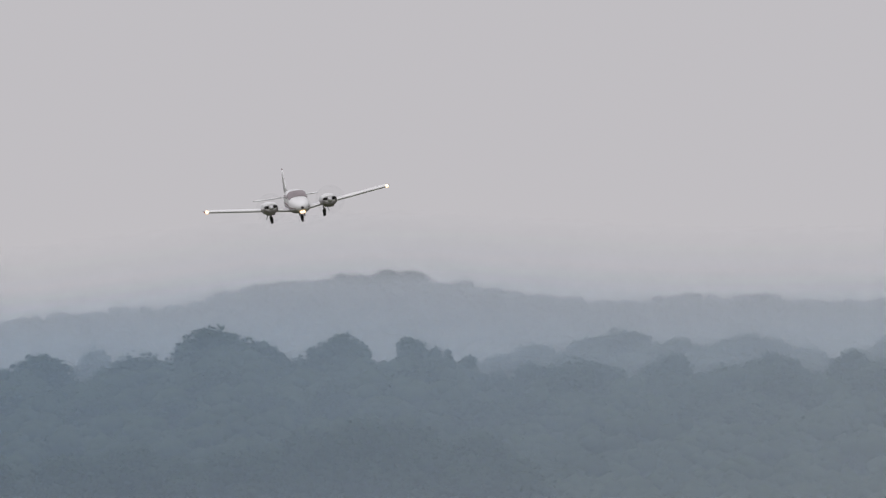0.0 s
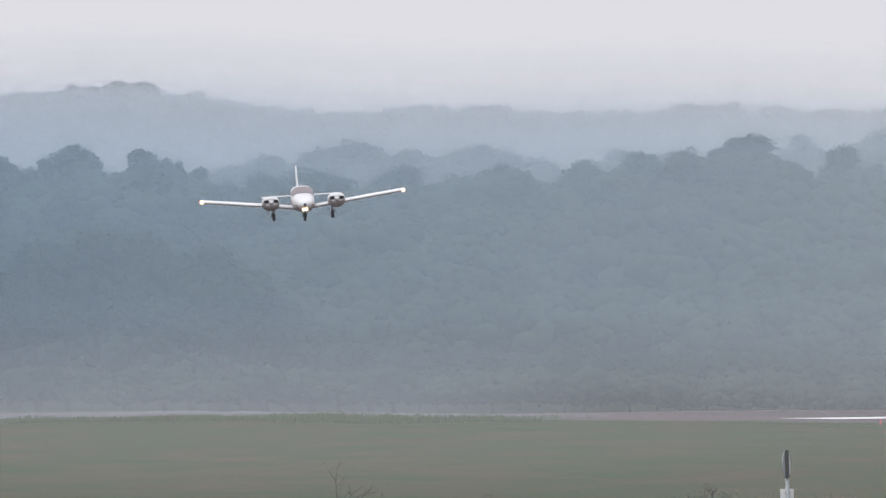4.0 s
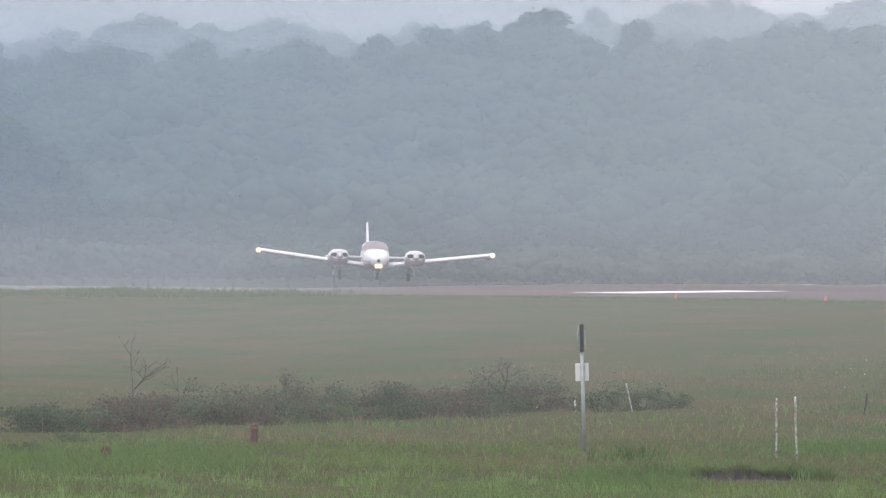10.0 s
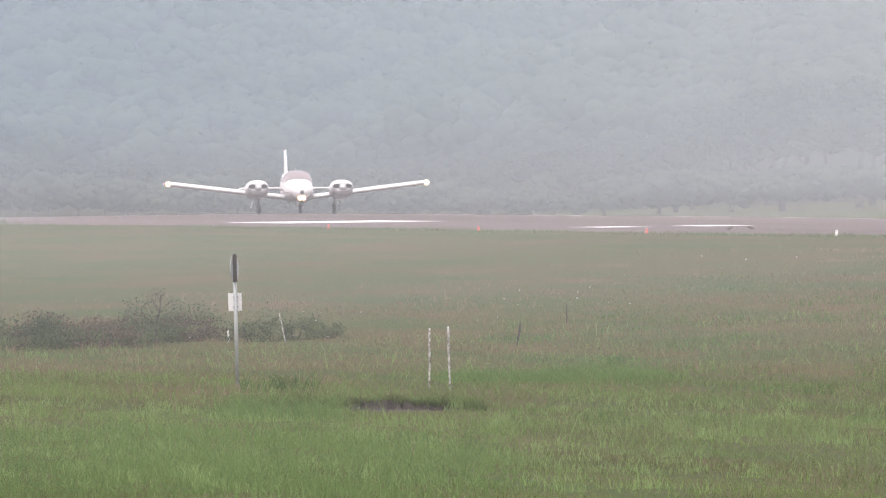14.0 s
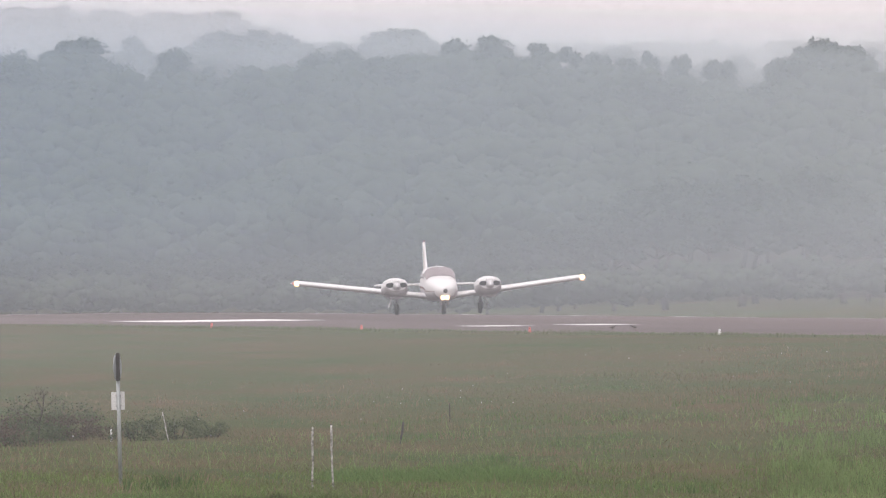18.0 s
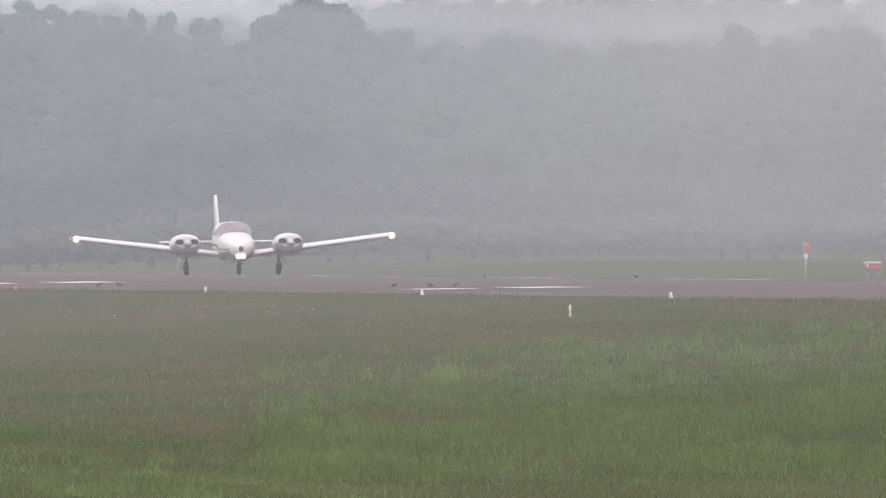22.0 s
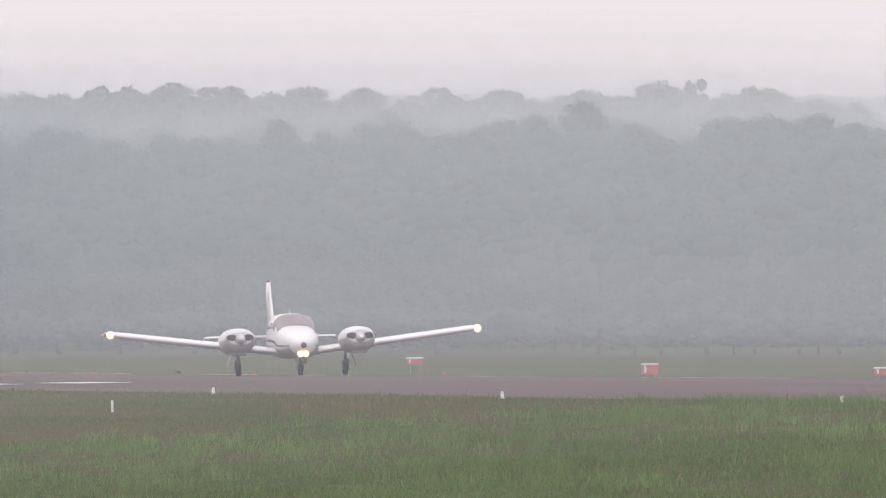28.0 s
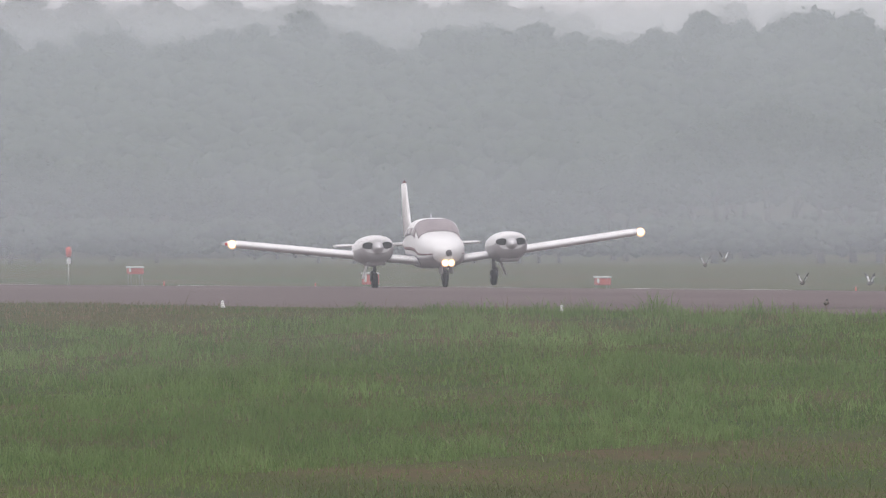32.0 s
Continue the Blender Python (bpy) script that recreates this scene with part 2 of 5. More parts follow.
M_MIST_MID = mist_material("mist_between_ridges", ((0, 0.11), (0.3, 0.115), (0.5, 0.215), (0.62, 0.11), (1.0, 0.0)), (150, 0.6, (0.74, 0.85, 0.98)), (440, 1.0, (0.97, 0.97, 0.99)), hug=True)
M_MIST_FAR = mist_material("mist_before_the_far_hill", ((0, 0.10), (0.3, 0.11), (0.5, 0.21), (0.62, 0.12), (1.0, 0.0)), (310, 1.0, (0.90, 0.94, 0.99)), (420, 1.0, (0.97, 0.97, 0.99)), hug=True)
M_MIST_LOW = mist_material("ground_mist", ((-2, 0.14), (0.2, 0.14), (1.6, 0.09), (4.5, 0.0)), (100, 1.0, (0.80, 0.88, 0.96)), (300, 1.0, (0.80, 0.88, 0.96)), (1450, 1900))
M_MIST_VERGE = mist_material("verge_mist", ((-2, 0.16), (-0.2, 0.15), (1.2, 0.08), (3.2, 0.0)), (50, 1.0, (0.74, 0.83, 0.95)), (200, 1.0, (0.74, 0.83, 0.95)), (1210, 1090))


# ---- building helpers ----
def part(name, bm, material, parent, label=""):
    me = bpy.data.meshes.new(name)
    bm.to_mesh(me)
    bm.free()
    me.materials.append(material)
    ob = new(name, me)
    ob.parent = parent
    if label:
        ob["label"] = label
    return ob


def raw(name, verts, faces, material, parent=None, smooth=False):
    """One mesh object from arrays of corners and equal-sided faces."""
    verts, faces = np.asarray(verts, dtype=np.float32), np.asarray(faces, dtype=np.int32)
    me = bpy.data.meshes.new(name)
    n, k = faces.shape
    me.vertices.add(len(verts))
    me.vertices.foreach_set("co", verts.ravel())
    me.loops.add(n * k)
    me.loops.foreach_set("vertex_index", faces.ravel())
    me.polygons.add(n)
    me.polygons.foreach_set("loop_start", np.arange(0, n * k, k, dtype=np.int32))
    me.polygons.foreach_set("loop_total", np.full(n, k, dtype=np.int32))
    if smooth:
        me.polygons.foreach_set("use_smooth", np.ones(n, dtype=bool))
    me.update(calc_edges=True)
    me.materials.append(material)
    ob = new(name, me)
    ob.parent = parent
    return ob


def tube(bm, a, b, ra, rb=None, sides=8, caps=True):
    """A tapered round bar from a to b."""
    a, b = Vector(a), Vector(b)
    rb = ra if rb is None else rb
    q = (b - a).to_track_quat("Z", "Y")
    rings = []
    for p, r in ((a, ra), (b, rb)):
        rings.append([bm.verts.new(p + q @ Vector((r * math.cos(2 * math.pi * i / sides), r * math.sin(2 * math.pi * i / sides), 0))) for i in range(sides)])
    for i in range(sides):
        f = bm.faces.new((rings[0][i], rings[0][(i + 1) % sides], rings[1][(i + 1) % sides], rings[1][i]))
        f.smooth = True
    if caps:
        bm.faces.new(rings[0][::-1])
        bm.faces.new(rings[1])


def box(bm, x0, x1, y0, y1, z0, z1, bevel=0.0):
    vs = [bm.verts.new((x, y, z)) for z in (z0, z1) for y in (y0, y1) for x in (x0, x1)]
    fs = [bm.faces.new([vs[i] for i in q]) for q in ((0, 2, 3, 1), (4, 5, 7, 6), (0, 1, 5, 4), (2, 6, 7, 3), (0, 4, 6, 2), (1, 3, 7, 5))]
    if bevel:
        es = list({e for f in fs for e in f.edges})
        bmesh.ops.bevel(bm, geom=es, offset=bevel, segments=2, affect="EDGES", profile=0.5)


def loft(bm, rings, close_ends=True, smooth=True):
    rows = [[bm.verts.new(p) for p in r] for r in rings]
    k = len(rows[0])
    for a, b in zip(rows, rows[1:]):
        for i in range(k):
            f = bm.faces.new((a[i], a[(i + 1) % k], b[(i + 1) % k], b[i]))
            f.smooth = smooth
    if close_ends:
        bm.faces.new(rows[0][::-1])
        bm.faces.new(rows[-1])
    bmesh.ops.recalc_face_normals(bm, faces=bm.faces)


def spin(bm, profile, axis_from, axis_to, sides=20):
    """A turned body: profile rows of (distance along the axis 0..1, radius)."""
    a, b = Vector(axis_from), Vector(axis_to)
    q = (b - a).to_track_quat("Z", "Y")
    rings = []
    for s, r in profile:
        c = a.lerp(b, s)
        rings.append([c + q @ Vector((r * math.cos(2 * math.pi * i / sides), r * math.sin(2 * math.pi * i / sides), 0)) for i in range(sides)])
    loft(bm, rings)


def thing(name, m, label, category, group=""):
    ob = new(name)
    ob.matrix_basis = m
    ob.empty_display_size = 0.2
    return tagged(ob, label, category, group)


# ---- the lie of the land ----
# The runway runs along y at x = 113.7; the camera stands west of it in the meadow.
RW_X, RW_HALF = 113.7, 22.5


def runway_z(y):
    q = min(y, 1420.0)
    return 0.71 - 0.000645 * max(q, 300.0) - 8e-6 * max(0.0, q - 1180.0) ** 2 - 0.0008 * max(0.0, min(y, 2200.0) - 1420.0) + 0.0006 * max(0.0, 850.0 - max(q, 785.0))


def smooth(t):
    t = max(0.0, min(1.0, t))
    return t * t * (3 - 2 * t)


def bearing(x, y):
    return math.degrees(math.atan2(x, y))


def forest_edge(b):
    return 2050 - 14 * max(0.0, min(7.0, b - 2.9))


# heights of the tree tops along the crests by bearing (degrees, metres)
NEAR_CREST = ([2.92, 3.03, 3.15, 3.26, 3.38, 3.49, 3.68, 3.83, 3.92, 4.07, 4.16, 4.26, 4.43, 4.59, 4.68, 4.84, 4.99, 5.12, 5.23, 5.42, 5.51, 5.67, 5.84, 6.01, 6.24, 6.36, 6.45, 6.57, 6.68, 6.79, 6.91, 7.02, 7.13, 7.31, 7.43, 7.57, 7.66, 7.80, 7.89, 8.04, 8.17, 8.26, 8.40, 8.51, 8.71, 8.88, 9.08],
              [19.6, 19.8, 19.2, 19.1, 22.2, 20.0, 21.3, 20.0, 17.5, 19.6, 19.0, 19.4, 19.9, 19.6, 20.4, 21.5, 22.5, 20.1, 20.4, 21.3, 21.9, 22.0, 22.7, 21.4, 20.3, 20.4, 22.1, 21.7, 19.6, 18.5, 18.0, 18.7, 18.6, 18.5, 19.0, 20.1, 19.2, 19.6, 20.5, 20.0, 19.7, 20.5, 20.2, 19.9, 20.3, 20.4, 22.1])
MID_CREST = ([2.92, 3.49, 3.90, 4.07, 4.24, 4.40, 4.58, 5.13, 5.28, 5.42, 5.57, 5.69, 5.95, 6.08, 6.34, 6.61, 6.73, 6.85, 7.07, 7.25, 7.41, 7.54, 7.71, 7.82, 8.00, 8.14, 8.26, 8.40, 8.59],
              [23.7, 24.4, 25.1, 27.6, 28.8, 28.5, 27.0, 29.3, 30.8, 29.7, 30.1, 29.9, 28.1, 28.9, 27.2, 28.9, 30.0, 29.8, 30.6, 29.6, 30.4, 30.1, 30.1, 30.1, 30.1, 31.1, 30.1, 29.7, 27.4])
FAR_CREST = ([2.75, 2.92, 3.26, 3.49, 3.72, 3.95, 4.18, 4.34, 4.50, 4.65, 4.90, 5.05, 5.30, 5.46],
              [38.0, 39.1, 41.6, 45.1, 47.2, 44.1, 41.8, 43.1, 42.9, 42.2, 43.5, 42.8, 42.3, 37.7])
NEAR_R, MID_R, FAR_R = 2520.0, 3400.0, 4550.0
NEAR_H, MID_H, FAR_H = 9.6, 9.4, 7.5  # the trees' height there


def ground_z(x, y):
    r, b = math.hypot(x, y), bearing(x, y)
    zr = runway_z(y)
    dx = abs(x - RW_X)
    if dx <= RW_HALF:
        base = zr - 0.013 * dx - 0.12 * smooth((RW_HALF - dx) / 12)
    elif x < RW_X:
        base = (zr - 0.30) + (-2.1 - (zr - 0.30)) * smooth((RW_X - RW_HALF - x) / 40.0)
    else:
        base = zr - 0.30 - 0.45 * smooth((x - RW_X - RW_HALF) / 60.0)
        base += (-0.42 - base) * smooth((x - 180.0) / 55.0)
    if y < 0 or abs(b) > 40:
        return base
    if x < RW_X - RW_HALF:
        base -= 0.1 * smooth((y - 1050) / 100)
    e = forest_edge(b)
    near, mid, far = (float(np.interp(b, *c)) - h for c, h in ((NEAR_CREST, NEAR_H - 0.1), (MID_CREST, MID_H - 0.3), (FAR_CREST, FAR_H - 0.8)))
    if r < e:
        return base
    if r < NEAR_R:
        return base + (near - base) * smooth((r - e) / (NEAR_R - e))
    if r < 2900:
        return near + (near * 0.7 - near) * smooth((r - NEAR_R) / (2900 - NEAR_R))
    if r < MID_R:
        return near * 0.7 + (mid - near * 0.7) * smooth((r - 2900) / (MID_R - 2900))
    if r < 3800:
        return mid + (mid * 0.75 - mid) * smooth((r - MID_R) / (3800 - MID_R))
    if r < FAR_R:
        return mid * 0.75 + (far - mid * 0.75) * smooth((r - 3800) / (FAR_R - 3800))
    return far


def spot(b, r):
    """The ground at a bearing in degrees and a distance in metres."""
    x, y = r * math.sin(radians(b)), r * math.cos(radians(b))
    return Vector((x, y, ground_z(x, y)))


def build_ground():
    rs = [0.5] + list(range(20, 300, 20)) + list(range(300, 1300, 8)) + list(range(1300, 2100, 16)) + list(range(2100, 4950, 50))
    bs = [i for i in range(-179, 1, 6)] + [1.0, 2.0] + [2.6 + 0.035 * i for i in range(200)] + [9.9, 10.5, 12] + list(range(15, 180, 6))
    k = len(bs)
    verts = [(r * math.sin(radians(b)), r * math.cos(radians(b)), ground_z(r * math.sin(radians(b)), r * math.cos(radians(b)))) for r in rs for b in bs]
    faces = [(i * k + j, i * k + (j + 1) % k, (i + 1) * k + (j + 1) % k, (i + 1) * k + j) for i in range(len(rs) - 1) for j in range(k)]
    ob = raw("ground", verts, faces, M_GROUND, smooth=True)
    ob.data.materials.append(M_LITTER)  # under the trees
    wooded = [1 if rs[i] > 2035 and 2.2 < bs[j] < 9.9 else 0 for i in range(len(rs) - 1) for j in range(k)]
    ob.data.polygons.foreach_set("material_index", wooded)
    tagged(ob, "rough green and brown meadow that rises to wooded hills", "ground", kind="structure")


def build_runway():
    ys = list(range(-200, 1700, 12))
    offs = [-23.3, -22.5, -15, -7.5, 0, 7.5, 15, 22.5, 23.3]
    verts = [(RW_X + o, y, runway_z(y) - 0.013 * min(22.5, abs(o)) - (0.3 if abs(o) > 23 else 0)) for y in ys for o in offs]
    k = len(offs)
    faces = [(i * k + j, i * k + j + 1, (i + 1) * k + j + 1, (i + 1) * k + j) for i in range(len(ys) - 1) for j in range(k - 1)]
    ob = raw("runway", verts, faces, M_RUNWAY, smooth=True)
    tagged(ob, "worn purplish-grey asphalt runway, damp in places", "runway", kind="structure")

    def strip(x0, x1, y0, y1, name="marking"):
        n = max(1, int((y1 - y0) / 10))
        v, f = [], []
        for i in range(n + 1):
            y = y0 + (y1 - y0) * i / n
            for x in (x0, x1):
                v.append((x, y, runway_z(y) - 0.013 * abs(x - RW_X) + 0.012))
        for i in range(n):
            f.append((2 * i, 2 * i + 1, 2 * i + 3, 2 * i + 2))
        raw(name, v, f, M_MARK, ob)

    for side in (-1, 1):
        for lo, hi, y0, y1 in ((11.7, 17.7, 1061.5, 1088.7), (15.9, 17.7, 944.5, 955.5), (12.4, 14.2, 944.5, 956.5), (15.9, 17.7, 814.5, 822), (12.4, 14.2, 817, 827.5)):
            a, b = sorted((RW_X + side * lo, RW_X + side * hi))
            strip(a, b, y0, y1)
    strip(RW_X + 20.6, RW_X + 21.4, 300, 1690, "side_stripe")
    for i in range(26):
        strip(RW_X - 0.22, RW_X + 0.22, 420 + 50 * i, 450 + 50 * i, "centreline_dash")


build_ground()
build_runway()


# ---- the aircraft: nose towards +y, wheels on z = 0, wing tips at y = 0 ----
FUSELAGE = [  # station, half width, bottom, top, squareness
    (2.80, 0.08, 0.90, 1.05, 2.0), (2.74, 0.24, 0.80, 1.14, 2.2), (2.60, 0.38, 0.70, 1.24, 2.4), (2.25, 0.52, 0.61, 1.36, 2.7), (1.80, 0.59, 0.56, 1.44, 2.9),
    (1.35, 0.62, 0.53, 1.50, 3.0), (1.05, 0.63, 0.53, 1.54, 3.1), (0.72, 0.64, 0.53, 1.76, 3.3), (0.38, 0.65, 0.53, 1.91, 3.4), (-0.10, 0.65, 0.53, 1.94, 3.3),
    (-1.00, 0.63, 0.53, 1.93, 3.1), (-1.90, 0.57, 0.58, 1.83, 2.8), (-2.80, 0.44, 0.70, 1.66, 2.5), (-3.80, 0.31, 0.84, 1.50, 2.3), (-4.80, 0.20, 0.97, 1.42, 2.2),
    (-5.60, 0.10, 1.07, 1.36, 2.0), (-5.90, 0.03, 1.14, 1.26, 2.0)]


def hull(y, angle, grow=0.0):
    """The hull's skin at a station and an angle (degrees, 0 at the side of +x, 90 on top)."""
    ys = [s[0] for s in FUSELAGE][::-1]
    w, lo, hi, n = (float(np.interp(y, ys, [s[i] for s in FUSELAGE][::-1])) for i in (1, 2, 3, 4))
    c, s = math.cos(radians(angle)), math.sin(radians(angle))
    px = math.copysign(abs(c) ** (2 / n), c) * (w + grow)
    pz = (lo + hi) / 2 + math.copysign(abs(s) ** (2 / n), s) * ((hi - lo) / 2 + grow)
    return Vector((px, y, pz))


def hull_patch(bm, y0, y1, a0, a1, grow=0.012, ny=6, na=8):
    g = [[bm.verts.new(hull(y0 + (y1 - y0) * i / ny, a0 + (a1 - a0) * j / na, grow)) for j in range(na + 1)] for i in range(ny + 1)]
    for i in range(ny):
        for j in range(na):
            f = bm.faces.new((g[i][j], g[i][j + 1], g[i + 1][j + 1], g[i + 1][j]))
            f.smooth = True
    bmesh.ops.recalc_face_normals(bm, faces=bm.faces)
    bmesh.ops.solidify(bm, geom=bm.faces[:], thickness=0.008)


def foil(chord, thick, n=9):
    """A wing section from the trailing edge over the top to the leading edge and back below: (distance behind the leading edge, height)."""
    pts = []
    for side in (1, -1):
        rng = range(n, -1, -1) if side == 1 else range(1, n)
        for i in rng:
            s = (i / n) ** 1.6
            t = 5 * thick * (0.2969 * s ** 0.5 - 0.126 * s - 0.3516 * s ** 2 + 0.2843 * s ** 3 - 0.1015 * s ** 4)
            pts.append((s * chord, side * t * chord * (1.15 if side == 1 else 0.85)))
    return pts


def wing_z(x):
    return 0.74 + 0.121 * (abs(x) - 0.6)


def wing(bm, side, stations):
    rings = []
    for x, lead, chord, thick in stations:
        rings.append([Vector((side * x, lead - c, wing_z(x) + h)) for c, h in foil(chord, thick)])
    loft(bm, rings)


def ellipse_plug(bm, cx, y0, y1, cz, rx, rz, sides=16):
    loft(bm, [[Vector((cx + k * rx * math.cos(2 * math.pi * i / sides), y, cz + k * rz * math.sin(2 * math.pi * i / sides))) for i in range(sides)] for y, k in ((y0, 1.0), (y1, 0.85))])


def wheel(bm, x, y, r, w):
    prof = [(0.0, r * 0.6), (0.05, r * 0.86), (0.22, r * 0.98), (0.5, r), (0.78, r * 0.98), (0.95, r * 0.86), (1.0, r * 0.6)]
    spin(bm, prof, (x - w / 2, y, r), (x + w / 2, y, r), 20)


def build_aircraft():
    plane = thing("aircraft", pose(0, 0, 0), "white twin-engined propeller aircraft with dark stripes, lights on, wheels down", "aircraft")
    bm = bmesh.new()
    loft(bm, [[hull(y, a) for a in range(0, 360, 10)] for y in np.interp(np.linspace(0, 16, 49), range(17), [s[0] for s in FUSELAGE])])
    body = part("fuselage", bm, M_WHITE, plane)
    bm = bmesh.new()
    hull_patch(bm, 1.02, 0.36, 28, 152, na=18)
    part("windscreen", bm, M_GLASS, body, "tinted windscreen")
    # skin patch that paints the shade under the fuselage
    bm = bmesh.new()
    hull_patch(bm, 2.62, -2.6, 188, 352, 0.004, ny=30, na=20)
    part("belly_shade", bm, M_LOWER, body, "lower side painted greyer for its shade")
    for a0, a1 in ((10, 27), (170, 153)):
        for y0, y1 in ((0.62, 0.05), (-0.05, -0.75), (-0.85, -1.5), (-1.6, -2.0)):
            bm = bmesh.new()
            hull_patch(bm, y0, y1, a0, a1, ny=3, na=4)
            part("side_window", bm, M_GLASS, body, "tinted cabin window")
    for a0, a1 in ((-6, -2), (186, 182)):
        bm = bmesh.new()
        hull_patch(bm, 2.72, -5.2, a0, a1, 0.006, ny=40, na=2)
        part("stripe", bm, M_STRIPE, body, "dark red stripe along the side")
        bm = bmesh.new()
        hull_patch(bm, 1.2, -4.8, a0 - (13 if a0 < 90 else -13), a1 - (13 if a1 < 90 else -13), 0.006, ny=40, na=2)
        part("stripe", bm, M_BLUE, body, "dark blue stripe along the side")
    bm = bmesh.new()
    spin(bm, [(0, 0.12), (0.5, 0.115), (0.85, 0.07), (1, 0.02)], (0, 2.68, 0.965), (0, 2.85, 0.955), 18)
    part("nose_cap", bm, M_CAP, body, "dark nose cap")
    bm = bmesh.new()
    tube(bm, (0, -0.4, 1.86), (0, -0.5, 2.06), 0.012, 0.006, 6)
    part("antenna", bm, M_WHITE, body)
    for side in (1, -1):
        bm = bmesh.new()
        wing(bm, side, [(0.5, 0.95, 2.0, 0.13), (1.4, 0.62, 1.66, 0.14), (2.4, 0.55, 1.58, 0.15), (5.6, 0.55, 1.56, 0.14), (5.82, 0.50, 1.45, 0.12), (5.93, 0.36, 1.15, 0.06)])
        w = part("wing", bm, M_WHITE, plane, "white low wing")
        bm = bmesh.new()
        rings = []
        for x in (0.75, 3.3):
            rings.append([Vector((side * x, -1.04 - c * 0.95, wing_z(x) - 0.01 - c * 0.22 + h)) for c, h in foil(0.30, 0.13, 6)])
        loft(bm, rings)
        part("flap", bm, M_WHITE, w, "partly lowered flap")
        bm = bmesh.new()
        rings = [[Vector((side * x, -1.03 - c, wing_z(x) + h)) for c, h in foil(0.22, 0.12, 6)] for x in (3.4, 5.5)]
        loft(bm, rings)
        part("aileron", bm, M_WHITE, w)
        bm = bmesh.new()
        bmesh.ops.create_icosphere(bm, subdivisions=2, radius=0.10, matrix=Matrix.Translation((side * 5.79, 0.47, wing_z(5.79) + 0.01)))
        lamp = part("tip_lamp", bm, M_TIPLAMP, w, "bright wing-tip lamp")
        # glowing cone added behind the lamp to give its halo
        bm = bmesh.new()
        spin(bm, [(0, 0.05), (0.6, 0.11), (1, 0.13)], (side * 5.79, 0.36, wing_z(5.79)), (side * 5.79, 0.47, wing_z(5.79)), 16)
        part("lamp_halo", bm, M_HALO, lamp, "glowing amber cone added as the lamp's halo")
        bm = bmesh.new()
        bmesh.ops.create_icosphere(bm, subdivisions=2, radius=0.07, matrix=Matrix.Translation((side * 5.92, 0.25, wing_z(5.9))) @ Matrix.Diagonal((0.7, 1.8, 0.7, 1)))
        part("position_lens", bm, M_REDGLASS if side == 1 else M_STEEL, w)
        cx = side * 1.89
        bm = bmesh.new()
        secs = [(1.98, 0.36, 0.20, 1.19), (1.92, 0.44, 0.30, 1.16), (1.75, 0.48, 0.37, 1.13), (1.30, 0.50, 0.41, 1.10), (0.60, 0.49, 0.40, 1.08), (-0.2, 0.43, 0.34, 1.06), (-0.9, 0.32, 0.22, 1.05), (-1.5, 0.16, 0.10, 1.03), (-1.75, 0.03, 0.03, 1.0)]
        loft(bm, [[Vector((cx + math.copysign(abs(math.cos(q)) ** 0.8, math.cos(q)) * a, y, z + math.copysign(abs(math.sin(q)) ** 0.8, math.sin(q)) * b)) for q in np.linspace(0, 2 * math.pi, 28, endpoint=False)] for y, a, b, z in secs])
        nac = part("nacelle", bm, M_WHITE, plane, "white engine nacelle")
        # cowl front and scoop take the same shade grey
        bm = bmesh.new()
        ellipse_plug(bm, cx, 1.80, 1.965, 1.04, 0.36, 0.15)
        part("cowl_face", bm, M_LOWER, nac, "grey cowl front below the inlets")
        # solid plugs; their dark colour is the inlets' inner shade
        for s in (-1, 1):
            bm = bmesh.new()
            ellipse_plug(bm, cx + s * 0.26, 1.84, 1.992, 1.225, 0.185, 0.115)
            part("air_inlet", bm, M_DARK, nac, "cooling-air inlet as a plug painted with its inner shade")
        # shell over the nacelle's lower half, darker to paint its shade
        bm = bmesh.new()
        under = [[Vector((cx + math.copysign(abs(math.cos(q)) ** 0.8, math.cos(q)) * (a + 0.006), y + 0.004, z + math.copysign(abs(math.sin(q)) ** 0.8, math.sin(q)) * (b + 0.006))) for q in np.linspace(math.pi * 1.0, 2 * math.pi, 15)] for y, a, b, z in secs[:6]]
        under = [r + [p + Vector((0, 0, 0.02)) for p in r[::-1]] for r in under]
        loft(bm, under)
        part("lower_cowl_shade", bm, M_LOWER, nac, "lower cowl painted greyer for its shade")
        bm = bmesh.new()
        box(bm, cx - 0.26, cx + 0.26, 0.7, 1.7, 0.66, 0.86, 0.05)
        part("cowl_scoop", bm, M_LOWER, nac)
        bm = bmesh.new()
        spin(bm, [(0, 0.16), (0.4, 0.15), (0.75, 0.10), (1, 0.015)], (cx, 1.96, 1.17), (cx, 2.36, 1.16), 18)
        part("spinner", bm, M_SPINNER, nac, "polished metal propeller spinner")
        bm = bmesh.new()
        spin(bm, [(0, 0.10), (0, 0.95), (1, 0.95), (1, 0.10)], (cx, 2.08, 1.16), (cx, 2.10, 1.16), 40)
        part("propeller", bm, M_BLUR, nac, "propeller blurred to a faint disc by its fast spin")
        gx = side * 1.69
        bm = bmesh.new()
        tube(bm, (gx, -0.15, 0.82), (gx, -0.15, 0.46), 0.055, 0.05, 10)
        tube(bm, (gx + side * 0.10, -0.15, 0.47), (gx + side * 0.10, -0.22, 0.22), 0.035, 0.03, 8)
        tube(bm, (gx + side * 0.10, -0.15, 0.47), (gx - side * 0.02, -0.15, 0.47), 0.045, 0.045, 8)
        tube(bm, (gx, -0.1, 0.6), (gx + side * 0.14, -0.75, 0.72), 0.025, 0.025, 6)
